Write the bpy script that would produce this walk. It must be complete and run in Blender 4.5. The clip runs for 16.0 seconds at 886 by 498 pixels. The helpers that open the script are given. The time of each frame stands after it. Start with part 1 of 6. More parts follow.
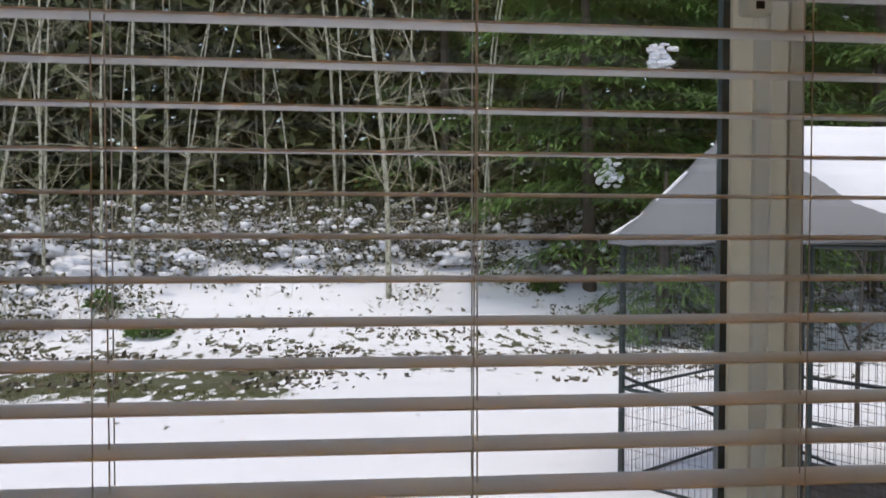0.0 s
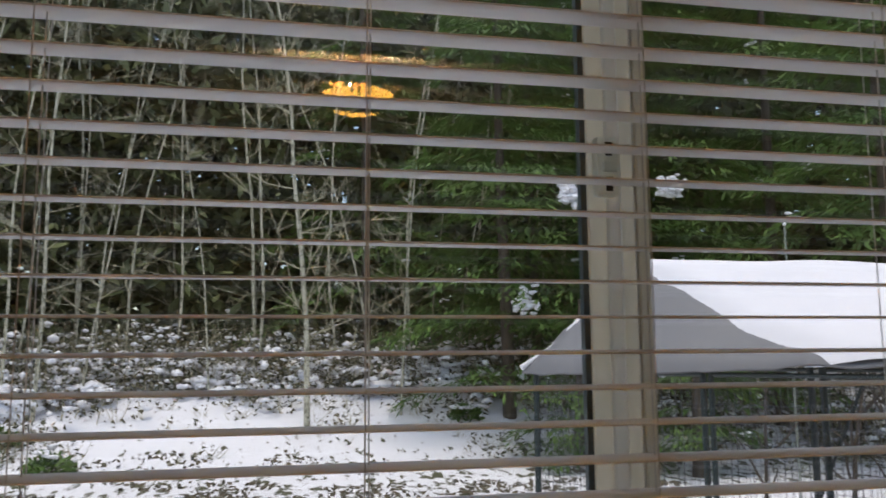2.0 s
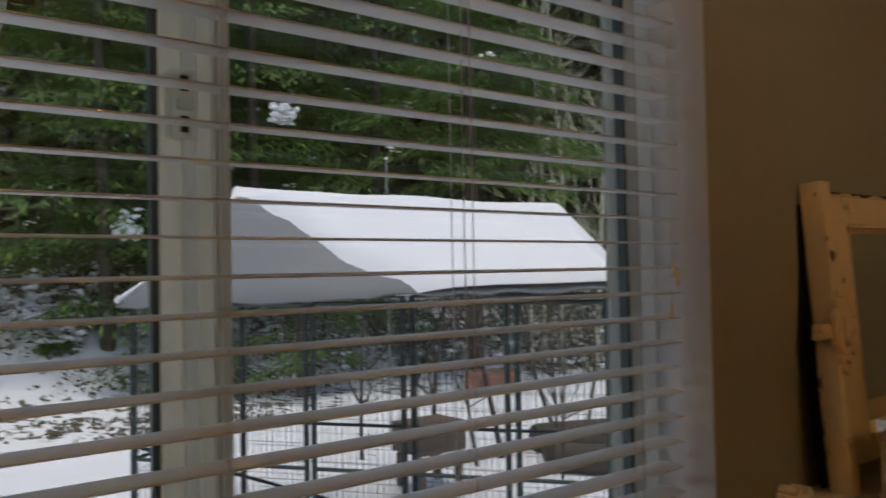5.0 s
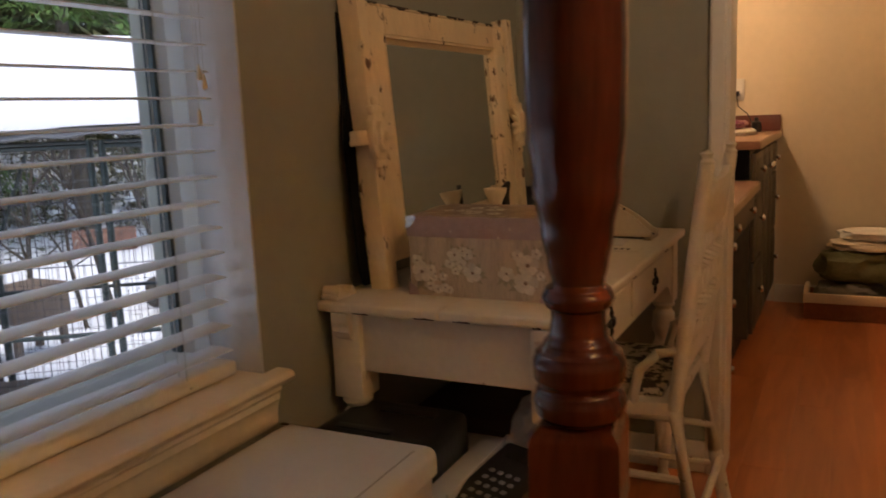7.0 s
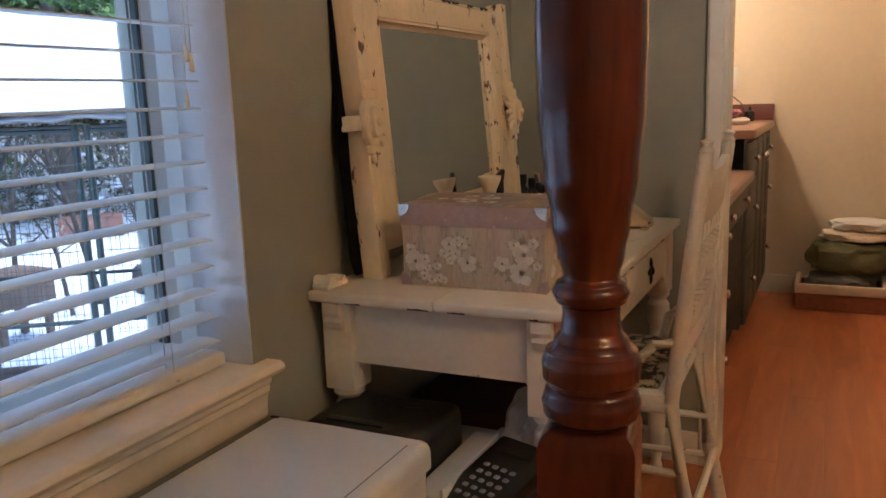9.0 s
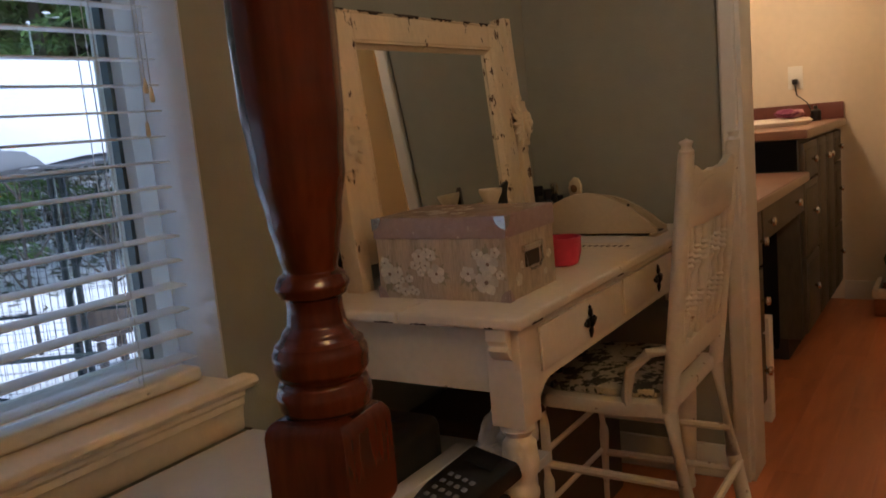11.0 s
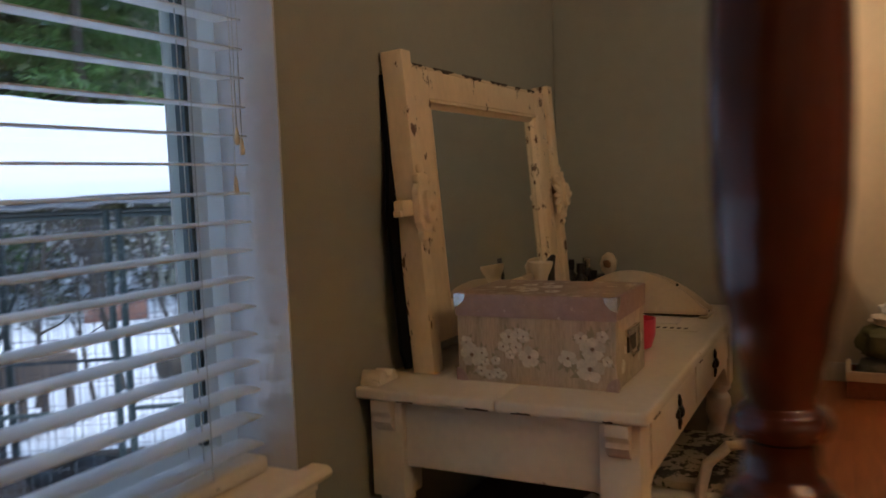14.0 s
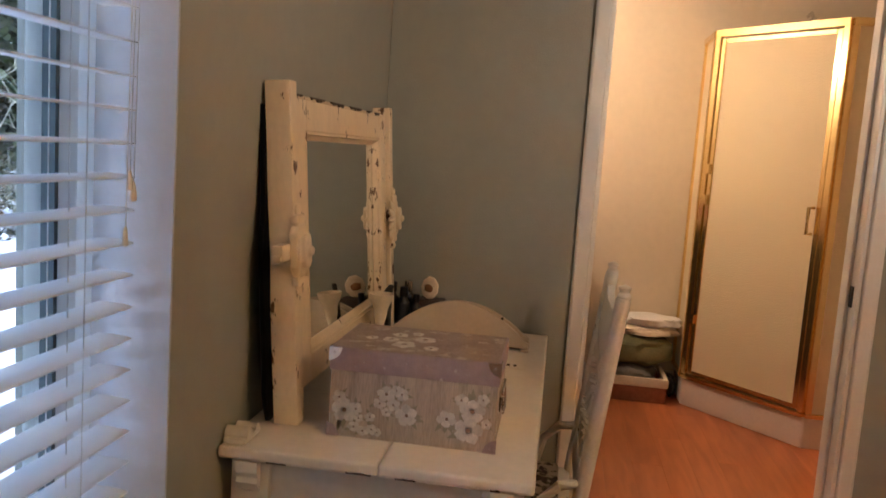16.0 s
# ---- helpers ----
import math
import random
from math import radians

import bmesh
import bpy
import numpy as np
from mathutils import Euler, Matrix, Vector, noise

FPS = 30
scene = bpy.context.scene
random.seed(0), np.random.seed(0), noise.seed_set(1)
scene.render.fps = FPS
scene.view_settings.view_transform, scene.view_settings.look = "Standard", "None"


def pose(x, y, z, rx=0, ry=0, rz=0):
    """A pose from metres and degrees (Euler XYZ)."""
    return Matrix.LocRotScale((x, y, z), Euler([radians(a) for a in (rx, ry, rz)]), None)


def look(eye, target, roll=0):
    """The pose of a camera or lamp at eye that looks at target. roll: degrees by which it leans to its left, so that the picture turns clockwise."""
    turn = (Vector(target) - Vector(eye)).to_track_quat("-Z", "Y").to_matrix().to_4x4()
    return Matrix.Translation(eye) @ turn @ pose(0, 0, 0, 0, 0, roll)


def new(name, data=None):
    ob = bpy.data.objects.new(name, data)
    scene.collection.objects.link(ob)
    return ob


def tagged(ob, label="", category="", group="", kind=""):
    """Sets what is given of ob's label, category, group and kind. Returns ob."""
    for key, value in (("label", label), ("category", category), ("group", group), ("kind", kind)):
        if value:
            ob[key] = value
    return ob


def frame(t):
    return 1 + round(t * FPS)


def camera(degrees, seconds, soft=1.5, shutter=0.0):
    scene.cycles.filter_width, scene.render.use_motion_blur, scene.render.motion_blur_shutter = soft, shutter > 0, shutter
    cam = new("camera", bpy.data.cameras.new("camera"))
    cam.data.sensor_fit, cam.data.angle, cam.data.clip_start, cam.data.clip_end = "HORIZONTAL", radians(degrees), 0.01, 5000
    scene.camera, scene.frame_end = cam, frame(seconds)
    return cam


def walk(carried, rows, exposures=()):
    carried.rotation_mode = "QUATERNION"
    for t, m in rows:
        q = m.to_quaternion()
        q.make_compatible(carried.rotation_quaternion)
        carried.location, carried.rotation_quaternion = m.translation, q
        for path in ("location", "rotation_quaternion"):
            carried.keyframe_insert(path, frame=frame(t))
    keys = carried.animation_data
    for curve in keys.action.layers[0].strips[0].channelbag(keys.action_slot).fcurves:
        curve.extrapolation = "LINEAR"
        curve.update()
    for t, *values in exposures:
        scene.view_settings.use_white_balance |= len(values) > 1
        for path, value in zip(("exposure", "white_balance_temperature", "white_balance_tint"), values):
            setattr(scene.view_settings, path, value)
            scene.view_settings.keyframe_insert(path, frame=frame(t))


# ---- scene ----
cam = camera(57.2, 16.0, soft=1.6, shutter=0.5)
PATH = [
    (0, (-1.363, -0.788, 1.121), (-1.156, 1.2, 1.067), 0.2),
    (0.5, (-1.365, -0.813, 1.141), (-1.156, 1.176, 1.15), -0.2),
    (1, (-1.366, -0.875, 1.159), (-1.137, 1.107, 1.296), 0.3),
    (1.5, (-1.36, -0.901, 1.173), (-1.081, 1.064, 1.415), 0.2),
    (2, (-1.345, -0.916, 1.155), (-0.951, 1.028, 1.409), -0.4),
    (2.5, (-1.336, -0.937, 1.137), (-0.864, 0.994, 1.354), 0.2),
    (3, (-1.299, -0.9, 1.136), (-0.708, 1.002, 1.312), -0.4),
    (5.5, (-1.239, -0.842, 1.208), (0.188, 0.559, 1.225), -1.5),
    (6, (-1.182, -0.877, 1.184), (0.428, 0.308, 1.118), -2.3),
    (6.5, (-1.138, -0.893, 1.164), (0.586, 0.085, 0.899), -2.5),
    (7, (-1.113, -0.932, 1.114), (0.651, -0.05, 0.783), -2.4),
    (7.5, (-1.08, -0.969, 1.106), (0.7, -0.137, 0.736), -2.3),
    (8, (-1.074, -0.981, 1.107), (0.708, -0.157, 0.728), -2.4),
    (8.5, (-1.097, -0.888, 1.114), (0.686, -0.06, 0.749), -2.0),
    (11, (-0.977, -1.143, 1.079), (0.677, -0.057, 0.786), -5.3),
    (11.5, (-0.984, -1.174, 1.102), (0.671, -0.062, 0.946), -7.1),
    (12, (-0.995, -1.159, 1.101), (0.645, -0.024, 0.954), -7.5),
    (12.5, (-0.997, -1.134, 1.099), (0.639, 0.008, 0.959), -7.6),
    (13, (-1.005, -1.102, 1.116), (0.627, 0.045, 0.97), -6.6),
    (13.5, (-1.038, -1.018, 1.139), (0.598, 0.123, 0.986), -2.8),
    (14, (-1.021, -0.8, 1.113), (0.755, 0.105, 0.953), -2.2),
    (14.5, (-1.031, -0.588, 1.219), (0.834, 0.126, 1.113), -6.9),
    (15, (-0.96, -0.55, 1.256), (0.956, -0.005, 1.086), -1.2),
    (15.5, (-1.042, -0.514, 1.304), (0.922, -0.218, 1.07), 2.4),
    (16, (-1.05, -0.522, 1.263), (0.917, -0.251, 1.023), 4.0),
]
walk(cam, [(t, look(eye, target, roll)) for t, eye, target, roll in PATH],
     exposures=[(0, 1.2, 7000, 17), (3.2, 1.05, 7000, 17), (5.5, 0.82, 6900, 13), (6.5, 1.2, 6700, 19), (7.0, 1.65, 6500, 19), (8.5, 2.47, 5000, 13), (11.0, 1.70, 5450, 14), (14.0, 1.60, 5350, 12), (14.5, 1.65, 5500, 13), (15.0, 1.52, 5900, 16), (15.5, 1.80, 6000, 21), (16.0, 2.55, 5200, 16)])

# ---- world, sun and lamps ----
world = bpy.data.worlds.new("world")
scene.world = world
world.use_nodes = True
wn = world.node_tree
sky = wn.nodes.new("ShaderNodeTexSky")
sky.sky_type, sky.sun_disc = "NISHITA", False
sky.sun_elevation, sky.sun_rotation = radians(75), radians(200)
sky.air_density, sky.dust_density, sky.ozone_density = 1.0, 1.6, 1.0
wn.nodes["Background"].inputs["Strength"].default_value = 0.11
wn.links.new(sky.outputs[0], wn.nodes["Background"].inputs["Color"])
sun = new("sun", bpy.data.lights.new("sun", "SUN"))
sun.data.energy, sun.data.angle, sun.data.color = 0.8, radians(40), (1.0, 0.95, 0.88)
sun.matrix_world = look((-1, 1, 30), (0, 6, 0))
bulb = new("ceiling_lamp_bulb", bpy.data.lights.new("ceiling_lamp_bulb", "POINT"))
bulb.data.energy, bulb.data.color, bulb.data.shadow_soft_size = 17.2, (1.0, 0.78, 0.52), 0.03
bulb.location = (-1.04, -2.11, 2.29)


# ---- materials ----
def mat(name, base, rough=0.5, metal=0.0, var=0.12, scale=8.0, bump=0.0, bump_scale=120.0, stretch=(1, 1, 1),
        second=None, second_at=0.62, second_scale=5.0, second_soft=0.05, spec=0.5, coat=0.0):
    """A principled surface with variation at two scales, and a second colour in patches where given."""
    m = bpy.data.materials.new(name)
    m.use_nodes = True
    t = m.node_tree
    p = t.nodes["Principled BSDF"]
    n, link = t.nodes.new, t.links.new
    geo = n("ShaderNodeNewGeometry")
    mp = n("ShaderNodeMapping")
    mp.inputs["Scale"].default_value = stretch
    link(geo.outputs["Position"], mp.inputs["Vector"])
    big, fine = n("ShaderNodeTexNoise"), n("ShaderNodeTexNoise")
    big.inputs["Scale"].default_value, fine.inputs["Scale"].default_value = scale, scale * 9
    big.inputs["Detail"].default_value = fine.inputs["Detail"].default_value = 5
    link(mp.outputs[0], big.inputs["Vector"]), link(mp.outputs[0], fine.inputs["Vector"])
    add = n("ShaderNodeMath")
    add.operation = "ADD"
    link(big.outputs["Fac"], add.inputs[0]), link(fine.outputs["Fac"], add.inputs[1])
    rng = n("ShaderNodeMapRange")
    rng.inputs["From Min"].default_value, rng.inputs["From Max"].default_value = 0.6, 1.4
    rng.inputs["To Min"].default_value, rng.inputs["To Max"].default_value = 1 - var, 1 + var
    link(add.outputs[0], rng.inputs["Value"])
    col = n("ShaderNodeMix")
    col.data_type, col.blend_type = "RGBA", "MULTIPLY"
    col.inputs["Factor"].default_value = 1
    col.inputs[6].default_value = (*base, 1)
    link(rng.outputs[0], col.inputs[7])
    out = col.outputs[2]
    if second:
        pat = n("ShaderNodeTexNoise")
        pat.inputs["Scale"].default_value, pat.inputs["Detail"].default_value = second_scale, 6
        pat.inputs["Roughness"].default_value = 0.65
        link(mp.outputs[0], pat.inputs["Vector"])
        r2 = n("ShaderNodeMapRange")
        r2.inputs["From Min"].default_value, r2.inputs["From Max"].default_value = second_at, second_at + second_soft
        link(pat.outputs["Fac"], r2.inputs["Value"])
        mix = n("ShaderNodeMix")
        mix.data_type = "RGBA"
        link(r2.outputs[0], mix.inputs["Factor"])
        link(out, mix.inputs[6])
        mix.inputs[7].default_value = (*second, 1)
        out = mix.outputs[2]
    link(out, p.inputs["Base Color"])
    p.inputs["Roughness"].default_value, p.inputs["Metallic"].default_value = rough, metal
    p.inputs["Specular IOR Level"].default_value = spec
    p.inputs["Coat Weight"].default_value, p.inputs["Coat Roughness"].default_value = coat, 0.08
    if bump:
        bn, bm_ = n("ShaderNodeTexNoise"), n("ShaderNodeBump")
        bn.inputs["Scale"].default_value, bn.inputs["Detail"].default_value = bump_scale, 4
        link(mp.outputs[0], bn.inputs["Vector"])
        bm_.inputs["Strength"].default_value, bm_.inputs["Distance"].default_value = bump, 0.004
        link(bn.outputs["Fac"], bm_.inputs["Height"])
        link(bm_.outputs[0], p.inputs["Normal"])
    return m


def glow(name, color, strength):
    m = bpy.data.materials.new(name)
    m.use_nodes = True
    p = m.node_tree.nodes["Principled BSDF"]
    p.inputs["Base Color"].default_value = (*color, 1)
    p.inputs["Emission Color"].default_value = (*color, 1)
    p.inputs["Emission Strength"].default_value = strength
    return m


def pane_mat(name):
    """Clear window glass: straight-through light with a Fresnel gloss."""
    m = bpy.data.materials.new(name)
    m.use_nodes = True
    t = m.node_tree
    t.nodes.remove(t.nodes["Principled BSDF"])
    tr, gl, mx, lw, pw, ad = (t.nodes.new("ShaderNode" + k) for k in ("BsdfTransparent", "BsdfGlossy", "MixShader", "LayerWeight", "Math", "Math"))
    gl.inputs["Roughness"].default_value = 0.0
    tr.inputs["Color"].default_value = (0.93, 0.96, 0.94, 1)
    pw.operation, ad.operation = "POWER", "MULTIPLY_ADD"
    pw.inputs[1].default_value = 5
    ad.inputs[1].default_value, ad.inputs[2].default_value = 0.9, 0.045
    t.links.new(lw.outputs["Facing"], pw.inputs[0]), t.links.new(pw.outputs[0], ad.inputs[0])
    t.links.new(ad.outputs[0], mx.inputs[0])
    t.links.new(tr.outputs[0], mx.inputs[1])
    t.links.new(gl.outputs[0], mx.inputs[2])
    t.links.new(mx.outputs[0], t.nodes["Material Output"].inputs["Surface"])
    return m


def frosted_mat(name):
    m = bpy.data.materials.new(name)
    m.use_nodes = True
    t = m.node_tree
    p = t.nodes["Principled BSDF"]
    p.inputs["Base Color"].default_value = (0.90, 0.76, 0.48, 1)
    p.inputs["Roughness"].default_value = 0.45
    p.inputs["Transmission Weight"].default_value = 0.22
    n, b = t.nodes.new("ShaderNodeTexVoronoi"), t.nodes.new("ShaderNodeBump")
    g = t.nodes.new("ShaderNodeNewGeometry")
    n.inputs["Scale"].default_value = 160
    b.inputs["Strength"].default_value, b.inputs["Distance"].default_value = 0.5, 0.003
    t.links.new(g.outputs["Position"], n.inputs["Vector"])
    t.links.new(n.outputs["Distance"], b.inputs["Height"]), t.links.new(b.outputs[0], p.inputs["Normal"])
    return m


M_WALL = mat("sage_wall_paint", (0.300, 0.296, 0.240), 0.75, var=0.05, scale=3, bump=0.25, bump_scale=220)
M_REVEAL = mat("white_reveal_paint", (0.62, 0.635, 0.65), 0.24, var=0.04, scale=4, bump=0.35, bump_scale=45)
M_BATHWALL = mat("cream_bath_paint", (0.71, 0.62, 0.47), 0.7, var=0.04, scale=3, bump=0.25, bump_scale=200)
M_CEIL = mat("ceiling_paint", (0.78, 0.76, 0.72), 0.85, var=0.04, bump=0.4, bump_scale=90)
M_TRIM = mat("white_trim_paint", (0.76, 0.74, 0.67), 0.4, var=0.05, scale=6, bump=0.1, stretch=(1, 6, 6))
M_SILL = mat("cream_sill_paint", (0.78, 0.68, 0.52), 0.35, var=0.06, scale=6, bump=0.12)
M_FLOOR = mat("floor_underlay", (0.10, 0.05, 0.03), 0.6)
M_VINYL = mat("window_vinyl", (0.85, 0.87, 0.82), 0.45, var=0.04)
M_ALMOND = mat("grey_green_vinyl", (0.74, 0.75, 0.66), 0.45, var=0.05)
M_SEAL = mat("dark_glazing_seal", (0.07, 0.10, 0.10), 0.5)
M_SLAT = mat("slat_white", (0.88, 0.885, 0.87), 0.38, var=0.04, scale=10, bump=0.08, stretch=(0.2, 3, 3))
def let_light_through(m, share, tint=(0.84, 0.85, 0.82)):
    """Lets part of the light through: thin sheets, and window vinyl to brighten it."""
    t = m.node_tree
    tr, mx = t.nodes.new("ShaderNodeBsdfTranslucent"), t.nodes.new("ShaderNodeMixShader")
    tr.inputs["Color"].default_value = (*tint, 1)
    mx.inputs["Fac"].default_value = share
    t.links.new(t.nodes["Principled BSDF"].outputs[0], mx.inputs[1]), t.links.new(tr.outputs[0], mx.inputs[2])
    t.links.new(mx.outputs[0], t.nodes["Material Output"].inputs["Surface"])
let_light_through(M_SLAT, 0.40)
# Opaque frame vinyl gets added translucency so daylight brightens its room side.
let_light_through(M_VINYL, 0.88, (0.90, 0.91, 0.86))
let_light_through(M_ALMOND, 0.86, (0.88, 0.86, 0.74))
M_RAIL = mat("cream_rail_vinyl", (0.84, 0.80, 0.72), 0.38, var=0.04, scale=10)
M_CORD = mat("cord", (0.68, 0.67, 0.62), 0.8)
let_light_through(M_CORD, 0.5, (0.70, 0.70, 0.66))
M_TASSEL = mat("tassel", (0.80, 0.70, 0.50), 0.4)
M_PANE = pane_mat("window_glass")
M_MAHOG = mat("mahogany", (0.085, 0.016, 0.006), 0.20, var=0.35, scale=5, stretch=(4, 4, 0.5), bump=0.012, spec=0.38, coat=0.22)
M_CREAM = mat("distressed_cream_paint", (0.78, 0.64, 0.42), 0.55, var=0.08, scale=9, bump=0.3, bump_scale=60,
              second=(0.12, 0.06, 0.03), second_at=0.618, second_scale=26, second_soft=0.02, stretch=(1.2, 1.2, 0.55))
M_DESK = mat("desk_white_paint", (0.78, 0.73, 0.62), 0.42, var=0.06, scale=7, bump=0.15, bump_scale=50,
             second=(0.30, 0.20, 0.12), second_at=0.70, second_scale=16, second_soft=0.02)
# Caddy tan is darker than the desk white, holding the shadow on its front.
M_CADDY = mat("caddy_shaded_tan", (0.54, 0.44, 0.30), 0.5, var=0.08, scale=9, bump=0.15, bump_scale=50)
M_CHAIR = mat("chair_white_paint", (0.74, 0.71, 0.62), 0.45, var=0.07, scale=12, bump=0.2, bump_scale=80,
              second=(0.30, 0.22, 0.14), second_at=0.66, second_scale=30, second_soft=0.02)
M_BLACKIRON = mat("black_iron", (0.02, 0.018, 0.018), 0.4, 0.6, bump=0.3)
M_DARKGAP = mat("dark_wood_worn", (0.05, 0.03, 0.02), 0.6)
M_MIRROR = bpy.data.materials.new("mirror_silver")
M_MIRROR.use_nodes = True
for _k, _v in (("Metallic", 1.0), ("Roughness", 0.02), ("Base Color", (0.80, 0.82, 0.80, 1))):
    M_MIRROR.node_tree.nodes["Principled BSDF"].inputs[_k].default_value = _v
M_BOX = mat("box_print_taupe", (0.52, 0.43, 0.33), 0.6, var=0.30, scale=14, stretch=(1, 3, 0.4), second=(0.25, 0.20, 0.14), second_at=0.52, second_scale=9, second_soft=0.25)
M_LID = mat("box_lid_mauve", (0.40, 0.30, 0.29), 0.6, var=0.15, scale=60, second=(0.60, 0.52, 0.48), second_at=0.64, second_scale=70)
M_LIDTOP = mat("box_lid_top", (0.36, 0.28, 0.22), 0.6, var=0.3, scale=20, second=(0.58, 0.50, 0.40), second_at=0.55, second_scale=22, second_soft=0.1)
M_PETAL = mat("printed_petal", (0.80, 0.75, 0.66), 0.6, var=0.25, scale=60)
def shade_by_piece(m, low, high):
    """Each loose piece of a mesh takes its own tone."""
    t = m.node_tree
    p = t.nodes["Principled BSDF"]
    g, r, x = (t.nodes.new("ShaderNode" + k) for k in ("NewGeometry", "MapRange", "Mix"))
    x.data_type, x.blend_type = "RGBA", "MULTIPLY"
    x.inputs["Factor"].default_value = 1
    r.inputs["To Min"].default_value, r.inputs["To Max"].default_value = low, high
    t.links.new(g.outputs["Random Per Island"], r.inputs["Value"])
    t.links.new(p.inputs["Base Color"].links[0].from_socket, x.inputs[6]), t.links.new(r.outputs[0], x.inputs[7])
    t.links.new(x.outputs[2], p.inputs["Base Color"])
shade_by_piece(M_PETAL, 0.62, 1.05)
M_PETAL_EYE = mat("printed_flower_eye", (0.25, 0.17, 0.12), 0.6)
M_LEAFPRINT = mat("printed_leaf", (0.33, 0.30, 0.21), 0.6)
M_METAL = mat("bright_metal", (0.72, 0.70, 0.66), 0.25, 1.0, var=0.08)
M_PINK = mat("pink_plastic", (0.75, 0.06, 0.12), 0.35, spec=0.5)
M_BLACK = mat("black_plastic", (0.012, 0.012, 0.014), 0.36, var=0.2, bump=0.1)
# Near-black for the cloth and for shade painted behind the mirror and in recesses.
M_CLOTHSHADE = mat("black_cloth_and_shade", (0.004, 0.004, 0.005), 0.95, var=0.2, spec=0.1)
M_PRINTER = mat("printer_white", (0.65, 0.67, 0.69), 0.28, var=0.04, bump=0.1, bump_scale=300)
M_GREYKEY = mat("grey_keys", (0.24, 0.25, 0.25), 0.5)
M_PAPER = mat("paper", (0.78, 0.76, 0.72), 0.8, var=0.05)
M_BAG = mat("clear_film", (0.62, 0.62, 0.62), 0.22, var=0.15, scale=30)
let_light_through(M_BAG, 0.45)
M_GOLD = mat("polished_brass", (0.90, 0.70, 0.32), 0.18, 1.0, var=0.08)
M_FROST = frosted_mat("frosted_glass")
M_PAN = mat("shower_pan", (0.76, 0.68, 0.58), 0.35, var=0.05)
M_CAB = mat("dark_cabinet_wood", (0.078, 0.062, 0.038), 0.45, var=0.3, scale=6, stretch=(1, 1, 0.3))
M_COUNTER = mat("brown_laminate", (0.30, 0.16, 0.10), 0.35, var=0.18, scale=30)
M_SPLASH = mat("dark_red_laminate", (0.15, 0.05, 0.035), 0.35, var=0.18, scale=30)
M_EDGE = mat("tan_counter_edge", (0.42, 0.32, 0.21), 0.4, var=0.1, scale=20)
M_WICKER = mat("reddish_basket", (0.30, 0.11, 0.05), 0.6, var=0.25, scale=40, bump=0.5)
M_LINER = mat("cream_cloth", (0.78, 0.68, 0.52), 0.9, var=0.1, bump=0.5, bump_scale=200)
M_OLIVE = mat("olive_cloth", (0.16, 0.16, 0.07), 0.9, var=0.2, bump=0.6, bump_scale=150)
M_GREYCLOTH = mat("grey_cloth", (0.20, 0.19, 0.17), 0.9, var=0.2, bump=0.5)
M_LAMPGLASS = glow("amber_lamp_glass", (1.0, 0.50, 0.09), 6.5)
M_GLOBE = glow("vanity_globe", (1.0, 0.68, 0.38), 15)
M_BRASSDARK = mat("aged_brass", (0.35, 0.22, 0.08), 0.35, 0.9)


# ---- mesh helpers ----
def box(c0, c1, bevel=0.0, seg=2):
    bm = bmesh.new()
    bmesh.ops.create_cube(bm, size=1)
    for v in bm.verts:
        v.co = Vector([(a + b) / 2 + k * (b - a) for a, b, k in zip(c0, c1, v.co)])
    if bevel:
        bmesh.ops.bevel(bm, geom=bm.edges[:], offset=bevel, segments=seg, affect="EDGES", profile=0.6)
    return bm


def join(*parts):
    out = bmesh.new()
    for b in parts:
        me = bpy.data.meshes.new("tmp")
        b.to_mesh(me)
        b.free()
        out.from_mesh(me)
        bpy.data.meshes.remove(me)
    return out


def lathe(profile, center=(0, 0, 0), seg=24):
    """A turned solid about z: profile of (radius, height)."""
    bm = bmesh.new()
    rings = []
    for r, z in profile:
        rings.append([bm.verts.new((center[0] + max(r, 1e-4) * math.cos(2 * math.pi * i / seg), center[1] + max(r, 1e-4) * math.sin(2 * math.pi * i / seg), center[2] + z)) for i in range(seg)])
    for a, b in zip(rings, rings[1:]):
        for i in range(seg):
            bm.faces.new((a[i], a[(i + 1) % seg], b[(i + 1) % seg], b[i]))
    bm.faces.new(rings[0][::-1]), bm.faces.new(rings[-1])
    bmesh.ops.recalc_face_normals(bm, faces=bm.faces)
    return bm


def smooth_profile(keys, step=0.004):
    """Rounds a coarse profile by cosine steps between its keys."""
    out = []
    for (r0, z0), (r1, z1) in zip(keys, keys[1:]):
        n = max(2, int(abs(z1 - z0) / step))
        for i in range(n):
            k = i / n
            out.append((r0 + (r1 - r0) * (0.5 - 0.5 * math.cos(math.pi * k)), z0 + (z1 - z0) * k))
    return out + [keys[-1]]


